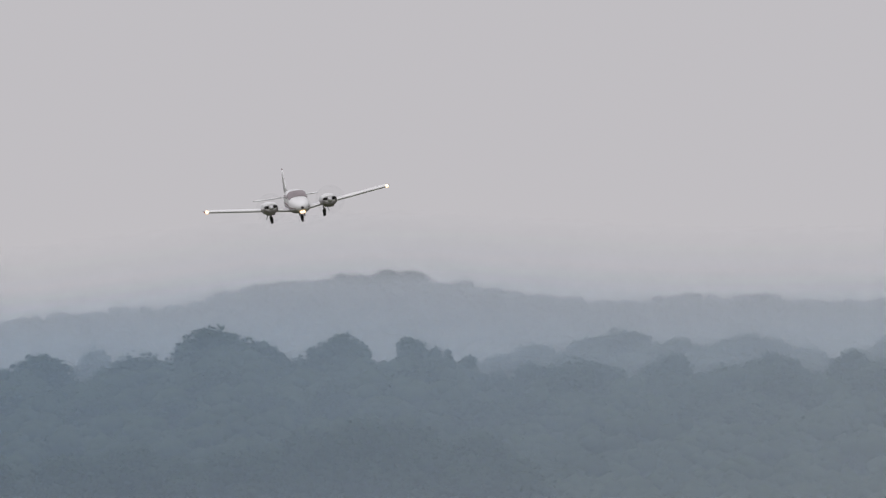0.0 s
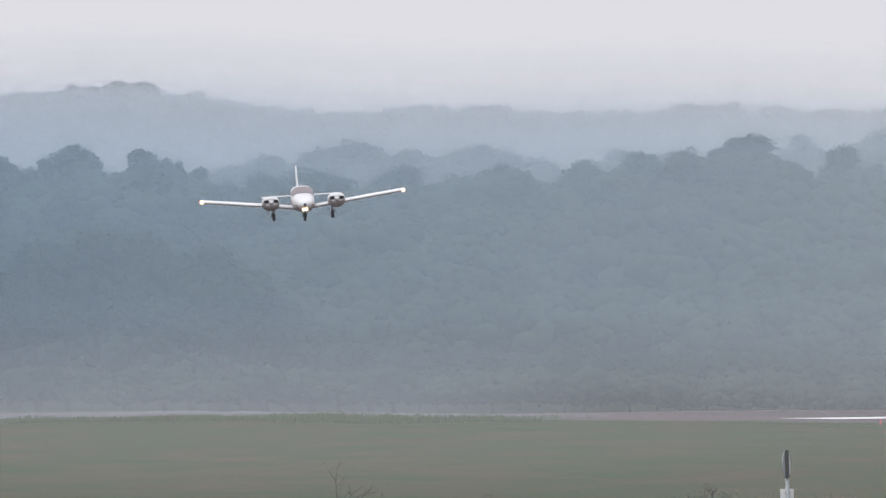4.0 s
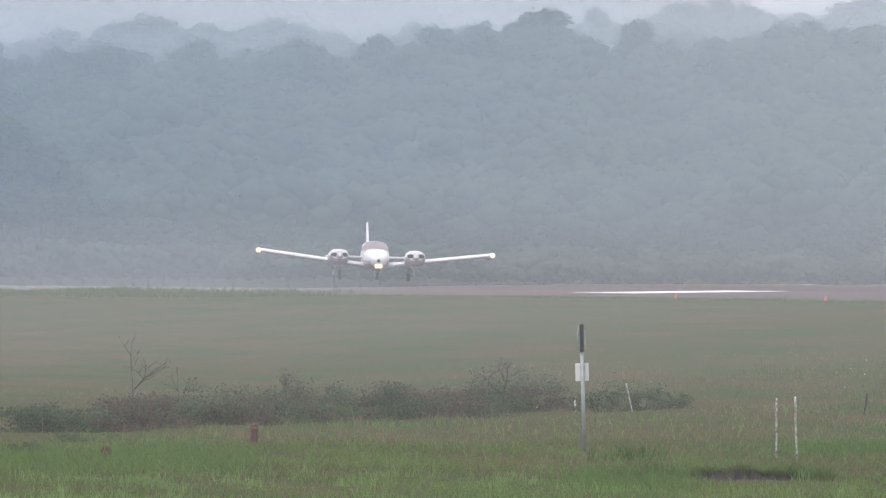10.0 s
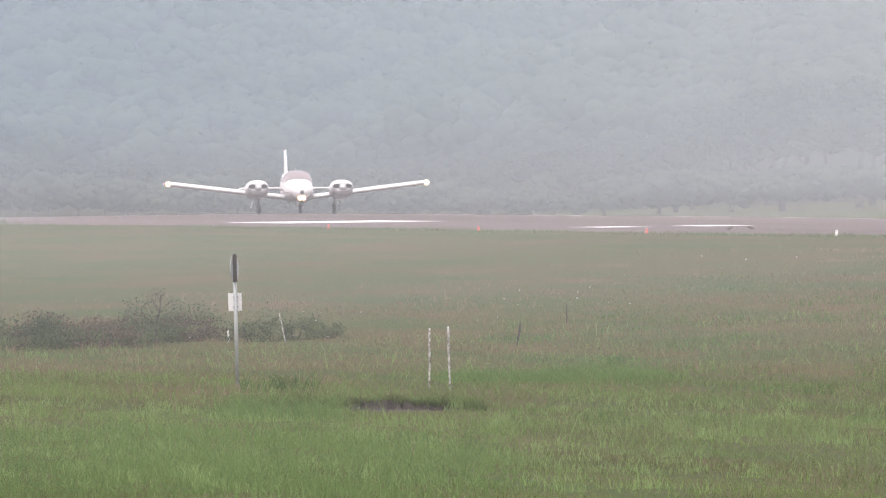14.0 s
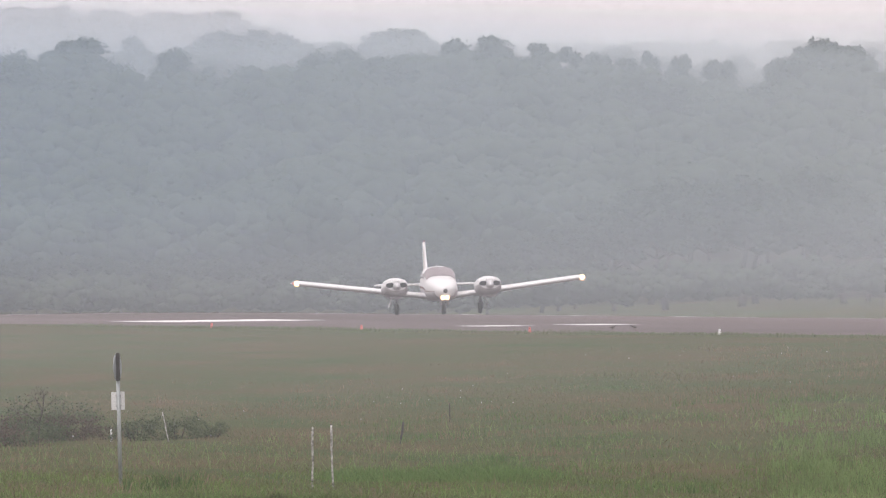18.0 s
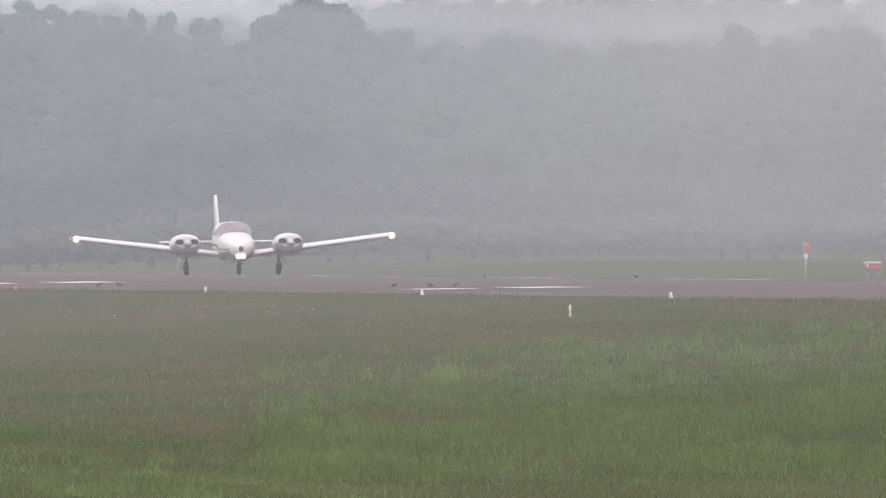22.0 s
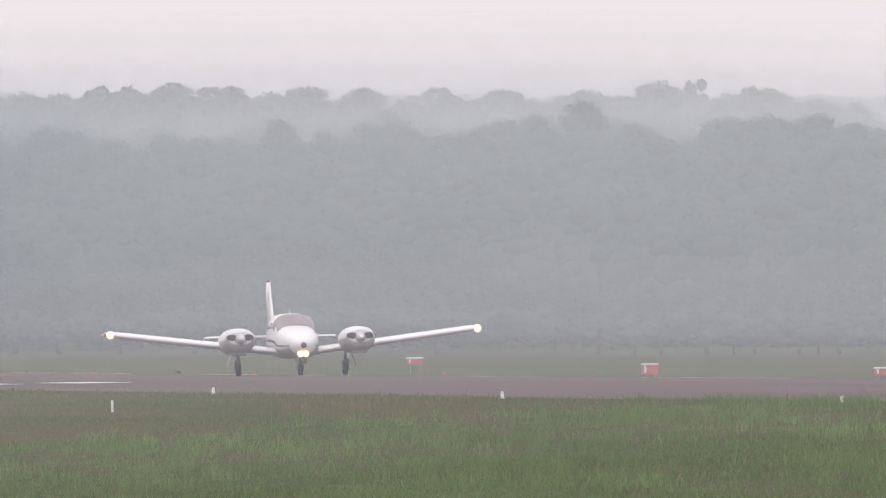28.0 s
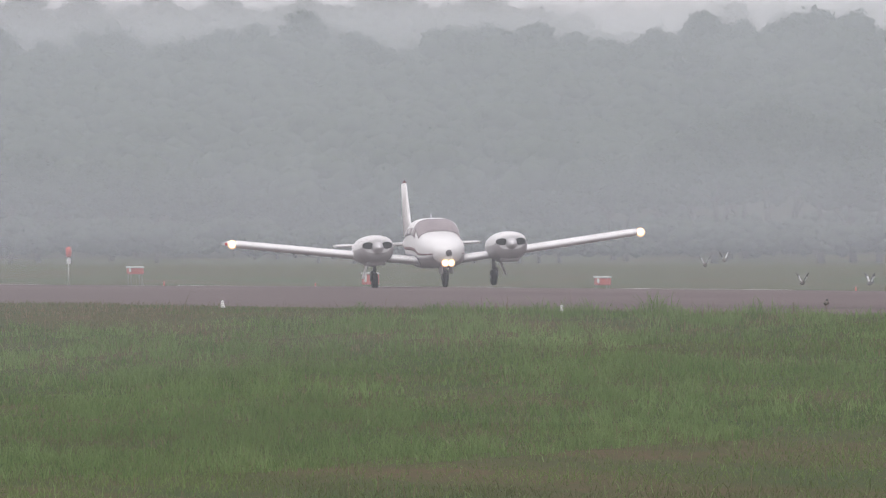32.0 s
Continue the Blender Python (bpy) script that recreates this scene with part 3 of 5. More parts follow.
        gear = part("main_gear", bm, M_STEEL, plane, "steel landing-gear leg")
        bm = bmesh.new()
        wheel(bm, gx, -0.22, 0.23, 0.17)
        tyre = part("tyre", bm, M_BLACK, gear)
        bm = bmesh.new()
        spin(bm, [(0, 0.02), (0.05, 0.11), (0.95, 0.11), (1, 0.02)], (gx - 0.09, -0.22, 0.23), (gx + 0.09, -0.22, 0.23), 14)
        part("hub", bm, M_STEEL, gear)
        bm = bmesh.new()
        rings = [[Vector((gx + side * (0.17 + 0.17 * k), -0.32 + 0.02 * k + q[0], 0.74 - 0.45 * k + q[1])) for q in ((0.0, 0.0), (0.42 - 0.12 * k, 0.0), (0.42 - 0.12 * k, 0.02), (0.0, 0.02))] for k in (0, 0.5, 1)]
        loft(bm, [[p + Vector((0.02 * (i > 1), 0, 0)) for i, p in enumerate(r)] for r in rings], smooth=False)
        part("gear_door", bm, M_WHITE, gear, "white hanging gear door")
    bm = bmesh.new()
    rings = []
    for z, lead, chord in ((1.36, -4.15, 1.55), (1.9, -4.62, 1.22), (2.5, -4.98, 0.94), (2.93, -5.22, 0.72)):
        rings.append([Vector((h, lead - c, z)) for c, h in foil(chord, 0.10)])
    loft(bm, rings)
    fin = part("fin", bm, M_WHITE, plane, "white tail fin")
    bm = bmesh.new()
    rings = [[Vector((h, lead - c, z)) for c, h in foil(chord, 0.08, 6)] for z, lead, chord in ((1.4, -5.68, 0.42), (2.9, -5.92, 0.26))]
    loft(bm, rings)
    part("rudder", bm, M_WHITE, fin)
    bm = bmesh.new()
    spin(bm, [(0, 0.05), (0.6, 0.045), (1, 0.015)], (0, -5.55, 2.90), (0, -5.55, 3.01), 10)
    part("beacon", bm, M_STRIPE, fin, "dark red beacon")
    for side in (1, -1):
        bm = bmesh.new()
        rings = [[Vector((side * x, lead - c, 1.20 + h)) for c, h in foil(chord, 0.11)] for x, lead, chord in ((0.08, -5.05, 0.95), (1.95, -5.12, 0.78), (2.07, -5.18, 0.66))]
        loft(bm, rings)
        part("stabilator", bm, M_WHITE, plane, "white tailplane half")
    bm = bmesh.new()
    tube(bm, (0, 1.95, 0.66), (0, 1.92, 0.42), 0.05, 0.045, 10)
    for s in (-1, 1):
        tube(bm, (s * 0.09, 1.92, 0.44), (s * 0.09, 1.9, 0.21), 0.025, 0.025, 8)
    tube(bm, (-0.1, 1.92, 0.44), (0.1, 1.92, 0.44), 0.035, 0.035, 8)
    ng = part("nose_gear", bm, M_STEEL, plane, "steel nose-wheel leg")
    bm = bmesh.new()
    wheel(bm, 0, 1.9, 0.21, 0.15)
    part("tyre", bm, M_BLACK, ng)
    for s in (-1, 1):
        bm = bmesh.new()
        box(bm, s * 0.15 - 0.01, s * 0.15 + 0.01, 1.8, 2.5, 0.38, 0.62)
        part("nose_gear_door", bm, M_GREYPAINT, ng)
    for cx in (-0.075, 0.095):
        bm = bmesh.new()
        spin(bm, [(0, 0.05), (0.7, 0.085), (1, 0.07)], (cx, 2.60, 0.685), (cx, 2.74, 0.685), 16)
        lamp = part("landing_lamp", bm, M_LANDING, ng, "bright warm landing lamp")
        # halo again: an added amber glow round the landing lamp
        bm = bmesh.new()
        spin(bm, [(0, 0.05), (0.6, 0.10), (1, 0.11)], (cx, 2.52, 0.685), (cx, 2.70, 0.685), 18)
        part("lamp_halo", bm, M_HALO, lamp, "glowing amber cone added as the lamp's halo")
    return plane


AIRCRAFT = build_aircraft()

# ---- woods ----
def sprays(centres, sizes, rng, flat=0.55):
    """Small leaf-spray blades (bent quads) round the given centres."""
    n = len(centres)
    d = rng.normal(size=(n, 3))
    d[:, 2] *= flat
    d /= np.linalg.norm(d, axis=1)[:, None]
    e = np.cross(d, rng.normal(size=(n, 3)))
    e /= np.linalg.norm(e, axis=1)[:, None]
    s = sizes[:, None]
    c = np.asarray(centres)
    v = np.stack([c - d * s * 0.5, c + e * s * 0.32, c + d * s * 0.5, c - e * s * 0.28], axis=1).reshape(-1, 3)
    f = np.arange(4 * n).reshape(n, 4)
    return v, f


def unit_lump():
    bm = bmesh.new()
    bmesh.ops.create_icosphere(bm, subdivisions=1, radius=1.0)
    v = np.array([p.co for p in bm.verts])
    f = np.array([[p.index for p in q.verts] for q in bm.faces])
    bm.free()
    return v, f


LUMP_V, LUMP_F = unit_lump()


def lumps(centres, radii, rng):
    """Small uneven leaf masses, one for each centre."""
    n, k = len(centres), len(LUMP_V)
    v = centres[:, None, :] + LUMP_V[None] * radii[:, None, None] * np.array([1.0, 1.0, 0.8]) * rng.uniform(0.85, 1.2, (n, k, 1))
    f = LUMP_F[None] + (np.arange(n) * k)[:, None, None]
    return v.reshape(-1, 3), f.reshape(-1, 3)


def boughs(rng, h, w, n, spread):
    """Where a crown's boughs swell: a dome of rounded masses, the topmost in the middle; rows of centre and radii."""
    cs, rs = [np.array([0.0, 0.0, h * 0.62])], [np.array([w * 0.26, w * 0.26, h * 0.26])]
    for k in range(n):
        q = (k + 0.5) / n  # 0 at the rim, 1 at the top
        a = 2.4 * k + rng.uniform(-0.5, 0.5)
        out = w * spread * (1 - q * q) ** 0.5 * rng.uniform(0.8, 1.1)
        r = w * rng.uniform(0.11, 0.20)
        cs.append(np.array([math.cos(a) * out, math.sin(a) * out, h * (0.42 + 0.44 * q ** 0.8) + rng.uniform(-0.03, 0.03) * h]))
        rs.append(np.array([r, r, min(r * 0.75, h * 0.13)]))
    return np.array(cs), np.array(rs)


def crown_mesh(rng, h, w, n, count, leaves, leaf, size=0.075, spread=0.34, hollow=False):
    """A crown of boughs, each a rounded mass of leaf clumps, with sprays of leaves that break the outline; all triangles."""
    cs, rs = boughs(rng, h, w, n, spread)
    if hollow:
        cs, rs = cs[1:], rs[1:] * 0.72
    share = rs[:, 0] ** 2 / np.sum(rs[:, 0] ** 2)

    def over(m, lo, hi):
        k = rng.choice(len(cs), m, p=share)
        d = rng.normal(size=(m, 3))
        d /= np.linalg.norm(d, axis=1)[:, None]
        d[:, 2] = np.where(d[:, 2] < -0.3, -d[:, 2], d[:, 2])
        return cs[k] + d * rs[k] * rng.uniform(lo, hi, (m, 1))

    v1, f1 = lumps(over(count, 0.55, 0.95), w * size * rng.uniform(0.65, 1.25, count), rng)
    v0, f0 = lumps(cs, rs[:, 0] * 0.85, rng)
    v2, f2 = sprays(over(leaves, 0.9, 1.42), rng.uniform(0.6, 1.4, leaves) * leaf, rng)
    f2 = np.vstack([f2[:, :3], f2[:, [0, 2, 3]]])
    v, f = np.vstack([v0, v1, v2]), np.vstack([f0, f1 + len(v0), f2 + len(v0) + len(v1)])
    v[:, 2] *= h / v[:, 2].max()
    return v, f, cs


TREE_H, TREE_W = 9.6, 6.0


def make_tree(seed, sparse):
    rng = np.random.default_rng(seed)
    label = "tall open-crowned tree in mist, sky between its boughs" if sparse else "tall broad-leaved tree in mist on the wooded hillside"
    tree = thing("tree", pose(0, 0, 0), label, "tree", "trees of the hillside wood")
    h, w = TREE_H, TREE_W
    n = int(rng.integers(7, 10)) if sparse else int(rng.integers(10, 16))
    v, f, cs = crown_mesh(rng, h, w, n, 90 if sparse else 190, 900 if sparse else 1500, 0.46, 0.06 if sparse else 0.07, 0.36 if sparse else 0.34, sparse)
    bm = bmesh.new()
    p = Vector((0, 0, -0.6))
    forks = []
    for i in range(4):
        q = p + Vector((rng.uniform(-0.25, 0.25), rng.uniform(-0.25, 0.25), h * 0.16))
        tube(bm, p, q, 0.26 * (1 - i * 0.18), 0.26 * (1 - (i + 1) * 0.18), 8)
        forks.append(q)
        p = q
    for c in cs:  # a limb to each bough
        q = min(forks, key=lambda k: abs(k.z + h * 0.12 - c[2]))
        tube(bm, q, Vector(c), 0.10, 0.035, 6)
    part("trunk", bm, M_BARK, tree)
    raw("crown", v, f, M_LEAF, tree, smooth=True)
    return tree


# the trees that stand out along the near crest, from west to east: bearing in degrees, height of the top and width of the crown in metres
CREST_WEST = [
    (2.94, 18.5, 4.5), (3.01, 19.7, 6.6), (3.21, 20.1, 7.6), (3.28, 19.1, 4.0), (3.35, 22.4, 6.8), (3.46, 20.9, 5.0), (3.53, 19.8, 4.0), (3.56, 20.5, 3.0),
    (3.62, 21.7, 5.3), (3.69, 19.1, 4.0), (3.76, 21.3, 4.3), (3.82, 20.5, 2.5), (3.86, 19.7, 3.5), (3.92, 18.3, 3.5), (3.99, 19.3, 4.0), (4.09, 19.7, 8.3),
    (4.28, 20.0, 4.8), (4.39, 19.1, 5.5), (4.49, 20.1, 4.8), (4.57, 18.4, 4.5), (4.65, 20.3, 4.4), (4.77, 21.1, 4.5), (4.86, 21.5, 4.5), (4.98, 22.6, 6.0),
    (5.07, 20.2, 4.5), (5.17, 21.8, 3.8), (5.23, 19.8, 3.5), (5.31, 20.3, 4.3), (5.38, 20.0, 4.0)]
CREST_MIDDLE = [
    (5.47, 21.6, 3.8), (5.53, 22.0, 3.8), (5.65, 21.4, 5.5), (5.75, 22.5, 4.5), (5.83, 22.8, 4.8), (5.91, 22.1, 3.3), (5.97, 21.8, 3.3), (6.04, 21.3, 3.5),
    (6.09, 20.8, 3.5), (6.14, 21.4, 2.3), (6.20, 21.1, 2.8), (6.28, 20.7, 3.5), (6.39, 20.7, 3.0), (6.49, 22.6, 5.5), (6.56, 21.9, 4.0), (6.64, 19.4, 3.0),
    (6.68, 19.7, 2.5), (6.77, 18.9, 5.0), (6.88, 19.2, 4.5), (6.94, 19.0, 3.3), (7.02, 18.4, 4.5), (7.14, 18.9, 5.0), (7.20, 18.5, 4.0), (7.27, 18.6, 5.0)]
CREST_EAST = [
    (7.37, 20.0, 4.5), (7.46, 19.0, 3.5), (7.53, 19.7, 3.3), (7.60, 20.2, 5.5), (7.70, 18.9, 4.5), (7.78, 19.4, 3.5), (7.82, 20.0, 3.0), (7.88, 20.4, 4.3),
    (7.97, 22.0, 5.3), (8.09, 19.7, 5.5), (8.26, 20.2, 6.3), (8.35, 20.6, 6.0), (8.44, 20.5, 5.5), (8.52, 19.7, 4.5), (8.70, 20.3, 5.0), (8.79, 21.6, 5.3),
    (8.86, 21.2, 4.0), (8.93, 20.4, 3.5), (9.01, 22.1, 5.8), (9.10, 21.8, 4.5)]
# those of the ridge behind
RIDGE_WEST = [
    (3.11, 27.1, 5.4), (3.93, 26.1, 6.1), (4.00, 27.5, 8.2), (4.11, 28.5, 7.5), (4.18, 29.3, 8.8), (4.35, 27.0, 5.4), (4.43, 28.8, 6.5), (4.49, 28.3, 4.8),
    (4.56, 27.3, 6.8), (4.72, 28.3, 5.4), (4.82, 27.9, 6.1), (5.09, 30.0, 4.8), (5.27, 30.8, 7.5), (5.34, 30.8, 4.1), (5.39, 30.4, 5.8), (5.58, 29.9, 5.4),
    (5.63, 30.9, 9.5), (5.67, 30.2, 5.4), (6.07, 29.1, 6.8), (6.32, 27.7, 4.8), (6.40, 27.0, 4.1), (6.60, 28.5, 4.1), (6.66, 29.0, 5.4), (6.72, 30.0, 6.8)]
RIDGE_EAST = [
    (6.79, 28.6, 4.8), (6.84, 29.8, 6.1), (6.91, 29.6, 5.0), (6.99, 30.3, 4.4), (7.06, 30.6, 4.8), (7.14, 30.8, 6.5), (7.22, 30.3, 4.4), (7.27, 30.4, 4.8),
    (7.34, 29.7, 5.4), (7.41, 30.4, 6.8), (7.53, 30.1, 6.5), (7.62, 29.1, 4.1), (7.68, 30.2, 4.1), (7.76, 28.7, 4.8), (7.82, 30.1, 6.1), (7.87, 29.1, 4.8),
    (7.99, 30.1, 5.8), (8.05, 29.2, 4.8), (8.13, 31.1, 7.1), (8.20, 31.2, 3.7), (8.27, 29.7, 5.4), (8.31, 30.4, 3.1), (8.36, 30.1, 7.1), (8.45, 29.1, 6.1),
    (8.53, 28.4, 5.4), (8.84, 29.5, 6.1), (8.95, 28.5, 5.4)]
# tops of the nearer stands by bearing (degrees, metres)
STAND_TOP = ([2.7, 3.0, 3.47, 3.64, 3.81, 3.98, 4.04, 4.15, 5.4, 5.9, 6.1, 6.34, 6.45, 6.57, 6.74, 6.84, 6.92, 7.14, 7.43, 7.6, 7.82, 8.5, 8.62, 8.74, 8.9, 9.04, 9.2],
             [9.5, 9.0, 10.5, 12.1, 11.3, 9.7, 6.9, 3.7, 2.7, 4.7, 7.9, 8.8, 9.2, 8.4, 7.4, 8.0, 6.0, 6.4, 8.4, 8.0, 5.0, 5.0, 7.8, 9.6, 11.8, 10.2, 11.4])


def plant_trees():
    rng = np.random.default_rng(21)
    kinds = [make_tree(100 + i, i > 7) for i in range(11)]
    used = set()

    def plant(b, r, top, w, sparse=False):
        p = spot(b, r)
        h = max(2.2, top - p.z)
        k = int(rng.integers(8, 11)) if sparse else int(rng.integers(0, 8))
        m = Matrix.LocRotScale(p, Euler((0, 0, rng.uniform(0, 6.283))), Vector((w / TREE_W, w / TREE_W, h / TREE_H)))
        if k not in used:
            used.add(k)
            kinds[k].matrix_basis = m
        else:
            copy_thing(kinds[k], m).scale = m.to_scale()

    for b, top, w in CREST_WEST + CREST_MIDDLE + CREST_EAST:
        plant(b, NEAR_R + rng.uniform(-12, 4), top, w * 1.25, w < 3.6)
    for b, top, w in RIDGE_WEST + RIDGE_EAST:
        plant(b, MID_R + rng.uniform(-10, 4), top, w * 1.2, w < 4.5)
    b = 2.72
    while b < 9.45:  # a looser row below the crest
        r = rng.uniform(2330, 2470)
        plant(b, r, spot(b, r).z + rng.uniform(6.8, 9.4), rng.uniform(5.0, 8.5))
        b += rng.uniform(0.06, 0.13)
    b = 2.72
    while b < 9.3:  # nearer, darker stands at the foot of the hill
        r = rng.uniform(1945, 2075)
        top = float(np.interp(b, *STAND_TOP)) * r / 2000.0 * rng.uniform(0.8, 1.02)
        h = top - spot(b, r).z
        if h > 2.6:
            plant(b, r, top, min(7.5, max(3.2, h * rng.uniform(0.6, 0.85))))
        b += rng.uniform(0.03, 0.06)


def plant_woods():
    """The mass of the woods between the single trees, as one body of foliage for each hill."""
    rng = np.random.default_rng(5)

    def stand(name, label, n, rlo, rhi, h, w, count, per, leaf, material, power=1.0, low=0.75, size=0.11, rows=4):
        models = [crown_mesh(rng, h, w, int(rng.integers(8, 13)), count, per, leaf, size)[:2] for _ in range(14)]
        vs, fs, at = [], [], 0
        for i in range(n):
            k = n // rows
            b, q = 2.7 + 6.75 * (i % k + rng.uniform(0, 1)) / k, (i // k + rng.uniform(0, 1)) / rows
            lo = rlo(b) if callable(rlo) else rlo
            p = spot(b, lo + (rhi - lo) * q ** power)
            v, f = models[int(rng.integers(0, len(models)))]
            a, s = rng.uniform(0, 6.283), rng.uniform(low, 1.06)
            turn = np.array([[math.cos(a), math.sin(a), 0], [-math.sin(a), math.cos(a), 0], [0, 0, 1]])
            vs.append((v @ turn) * np.array([s * rng.uniform(0.9, 1.2)] * 2 + [s]) + np.array(p))
            fs.append(f + at)
            at += len(v)
        tagged(raw(name, np.vstack(vs), np.vstack(fs), material, smooth=True), label, "woods", kind="stuff")

    stand("hillside_woods", "dense grey-green woods on the near hillside in mist", 1000, 2085.0, NEAR_R - 15, 8.0, 8.5, 60, 150, 0.4, M_LEAF, 1.15, rows=10)
    stand("crest_woods", "closed canopy along the crest of the near hill", 270, NEAR_R - 70.0, NEAR_R, NEAR_H * 0.86, 6.5, 70, 260, 0.3, M_LEAF, low=0.78)
    stand("ridge_woods", "paler woods on the ridge behind", 640, 2990.0, MID_R + 5, MID_H * 0.86, 7.0, 50, 170, 0.4, M_LEAF_FAR, 0.5, low=0.75, rows=5)
    stand("far_hill_woods", "pale blue-grey woods on the far hill", 1000, 4010.0, FAR_R + 5, FAR_H, 7.5, 36, 70, 0.5, M_LEAF_FAR, 0.6, low=0.8, rows=5)
    stand("far_crest_woods", "pale trees along the crest of the far hill", 170, FAR_R - 8, FAR_R + 4, FAR_H, 7.0, 44, 160, 0.6, M_LEAF_FAR, low=0.85, rows=1)
    stand("scrub_edge", "low scrub along the foot of the woods", 640, lambda b: max(1912.0, forest_edge(b) - 110), 2050.0, 3.2, 5.0, 24, 60, 0.35, M_LEAF, low=0.5)


def sight_line(b, crests):
    """The smoothed height of the highest of some crests at a bearing, as a slope from the eye."""
    at = [max((float(np.interp(b + 0.08 * d, *c)) + 0.4 - EYE) / r for c, r in crests) for d in range(-4, 5)]
    return sum(at) / len(at)


NEAR_LINE = ((NEAR_CREST, NEAR_R),)
SKY_LINE = ((NEAR_CREST, NEAR_R), (MID_CREST, MID_R), (FAR_CREST, FAR_R))


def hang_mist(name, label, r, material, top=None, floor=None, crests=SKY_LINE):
    """An upright sheet with painted haze: from floor to top, or, without a top, even up to the line of sight to some
    crests and thinning out above the skyline.
    """
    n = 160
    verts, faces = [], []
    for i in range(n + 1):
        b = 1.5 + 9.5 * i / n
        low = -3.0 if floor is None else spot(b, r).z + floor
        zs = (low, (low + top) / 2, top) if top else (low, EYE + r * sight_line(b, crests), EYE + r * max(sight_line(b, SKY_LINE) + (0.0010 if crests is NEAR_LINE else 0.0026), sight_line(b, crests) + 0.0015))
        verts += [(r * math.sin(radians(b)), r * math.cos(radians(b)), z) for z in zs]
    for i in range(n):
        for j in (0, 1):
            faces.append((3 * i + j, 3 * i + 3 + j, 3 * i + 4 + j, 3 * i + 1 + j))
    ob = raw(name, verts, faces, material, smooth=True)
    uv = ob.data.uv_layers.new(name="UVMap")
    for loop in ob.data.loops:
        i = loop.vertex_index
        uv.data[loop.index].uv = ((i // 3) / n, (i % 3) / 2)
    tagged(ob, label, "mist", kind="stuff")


plant_trees()
plant_woods()
# upright sheets whose colour stands in for the hazy air
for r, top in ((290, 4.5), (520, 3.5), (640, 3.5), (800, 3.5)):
    hang_mist("haze_sheet", "half-clear sheet painted as thin haze over the meadow", r, M_MIST_MEADOW, top=top, floor=0.0)
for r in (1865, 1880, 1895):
    hang_mist("haze_sheet", "half-clear sheet painted as pale haze in front of the woods", r, M_MIST_NEAR, crests=NEAR_LINE)
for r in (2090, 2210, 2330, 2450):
    hang_mist("haze_sheet", "half-clear sheet painted as thin haze among the trees of the hillside", r, M_MIST_INNER, crests=NEAR_LINE)
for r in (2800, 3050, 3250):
    hang_mist("haze_sheet", "half-clear sheet painted as pale haze between the wooded ridges", r, M_MIST_MID)
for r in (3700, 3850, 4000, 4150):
    hang_mist("haze_sheet", "half-clear sheet painted as pale haze before the far hill", r, M_MIST_FAR)


# two more painted haze sheets along the runway, low over the ground
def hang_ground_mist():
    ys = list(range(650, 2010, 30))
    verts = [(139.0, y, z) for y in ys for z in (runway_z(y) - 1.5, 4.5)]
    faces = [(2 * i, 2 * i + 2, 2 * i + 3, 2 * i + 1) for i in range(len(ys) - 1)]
    tagged(raw("haze_sheet", verts, faces, M_MIST_LOW), "half-clear sheet painted as thin low haze beyond the runway", "mist", kind="stuff")


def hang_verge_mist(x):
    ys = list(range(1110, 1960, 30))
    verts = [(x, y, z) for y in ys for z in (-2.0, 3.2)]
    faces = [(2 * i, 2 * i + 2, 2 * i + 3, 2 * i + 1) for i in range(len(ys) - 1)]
    tagged(raw("haze_sheet", verts, faces, M_MIST_VERGE), "half-clear sheet painted as thin haze over the far end of the runway verge", "mist", kind="stuff")


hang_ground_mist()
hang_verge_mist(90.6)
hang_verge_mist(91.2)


# ---- the meadow ----
def blades(name, label, positions, heights, width, material, rng, lean=0.5, plain=False):
    """Grass: each blade a bent strip of two triangles-wide pieces, joined into one body."""
    p = np.asarray(positions)
    n = len(p)
    heights = heights * np.array([0.95 + 0.9 * noise.noise(Vector((q[0] * 0.6, q[1] * 0.03, 9.0))) for q in p])
    a = rng.uniform(0, 6.283, n)
    side = np.stack([np.cos(a), np.sin(a), np.zeros(n)], axis=1) * (width * rng.uniform(0.6, 1.4, n))[:, None] * 0.5
    tip = np.stack([rng.normal(0, lean, n), rng.normal(0, lean, n), np.ones(n)], axis=1) * heights[:, None]
    if plain:
        v = np.stack([p - side - np.array([0, 0, 0.03]), p + side - np.array([0, 0, 0.03]), p + tip], axis=1).reshape(-1, 3)
        tagged(raw(name, v, np.arange(3 * n).reshape(n, 3), material), label, "grass", kind="stuff")
        return
    mid = tip * np.array([0.35, 0.35, 0.6])
    low = p - np.array([0, 0, 0.03])
    v = np.stack([low - side, low + side, p + mid + side * 0.7, p + mid - side * 0.7, p + tip], axis=1).reshape(-1, 3)
    q = (np.arange(n) * 5)[:, None]
    f = np.concatenate([q + np.array([[0, 1, 2]]), q + np.array([[0, 2, 3]]), q + np.array([[3, 2, 4]])])
    tagged(raw(name, v, f, material), label, "grass", kind="stuff")


DITCH = spot(5.345, 458)


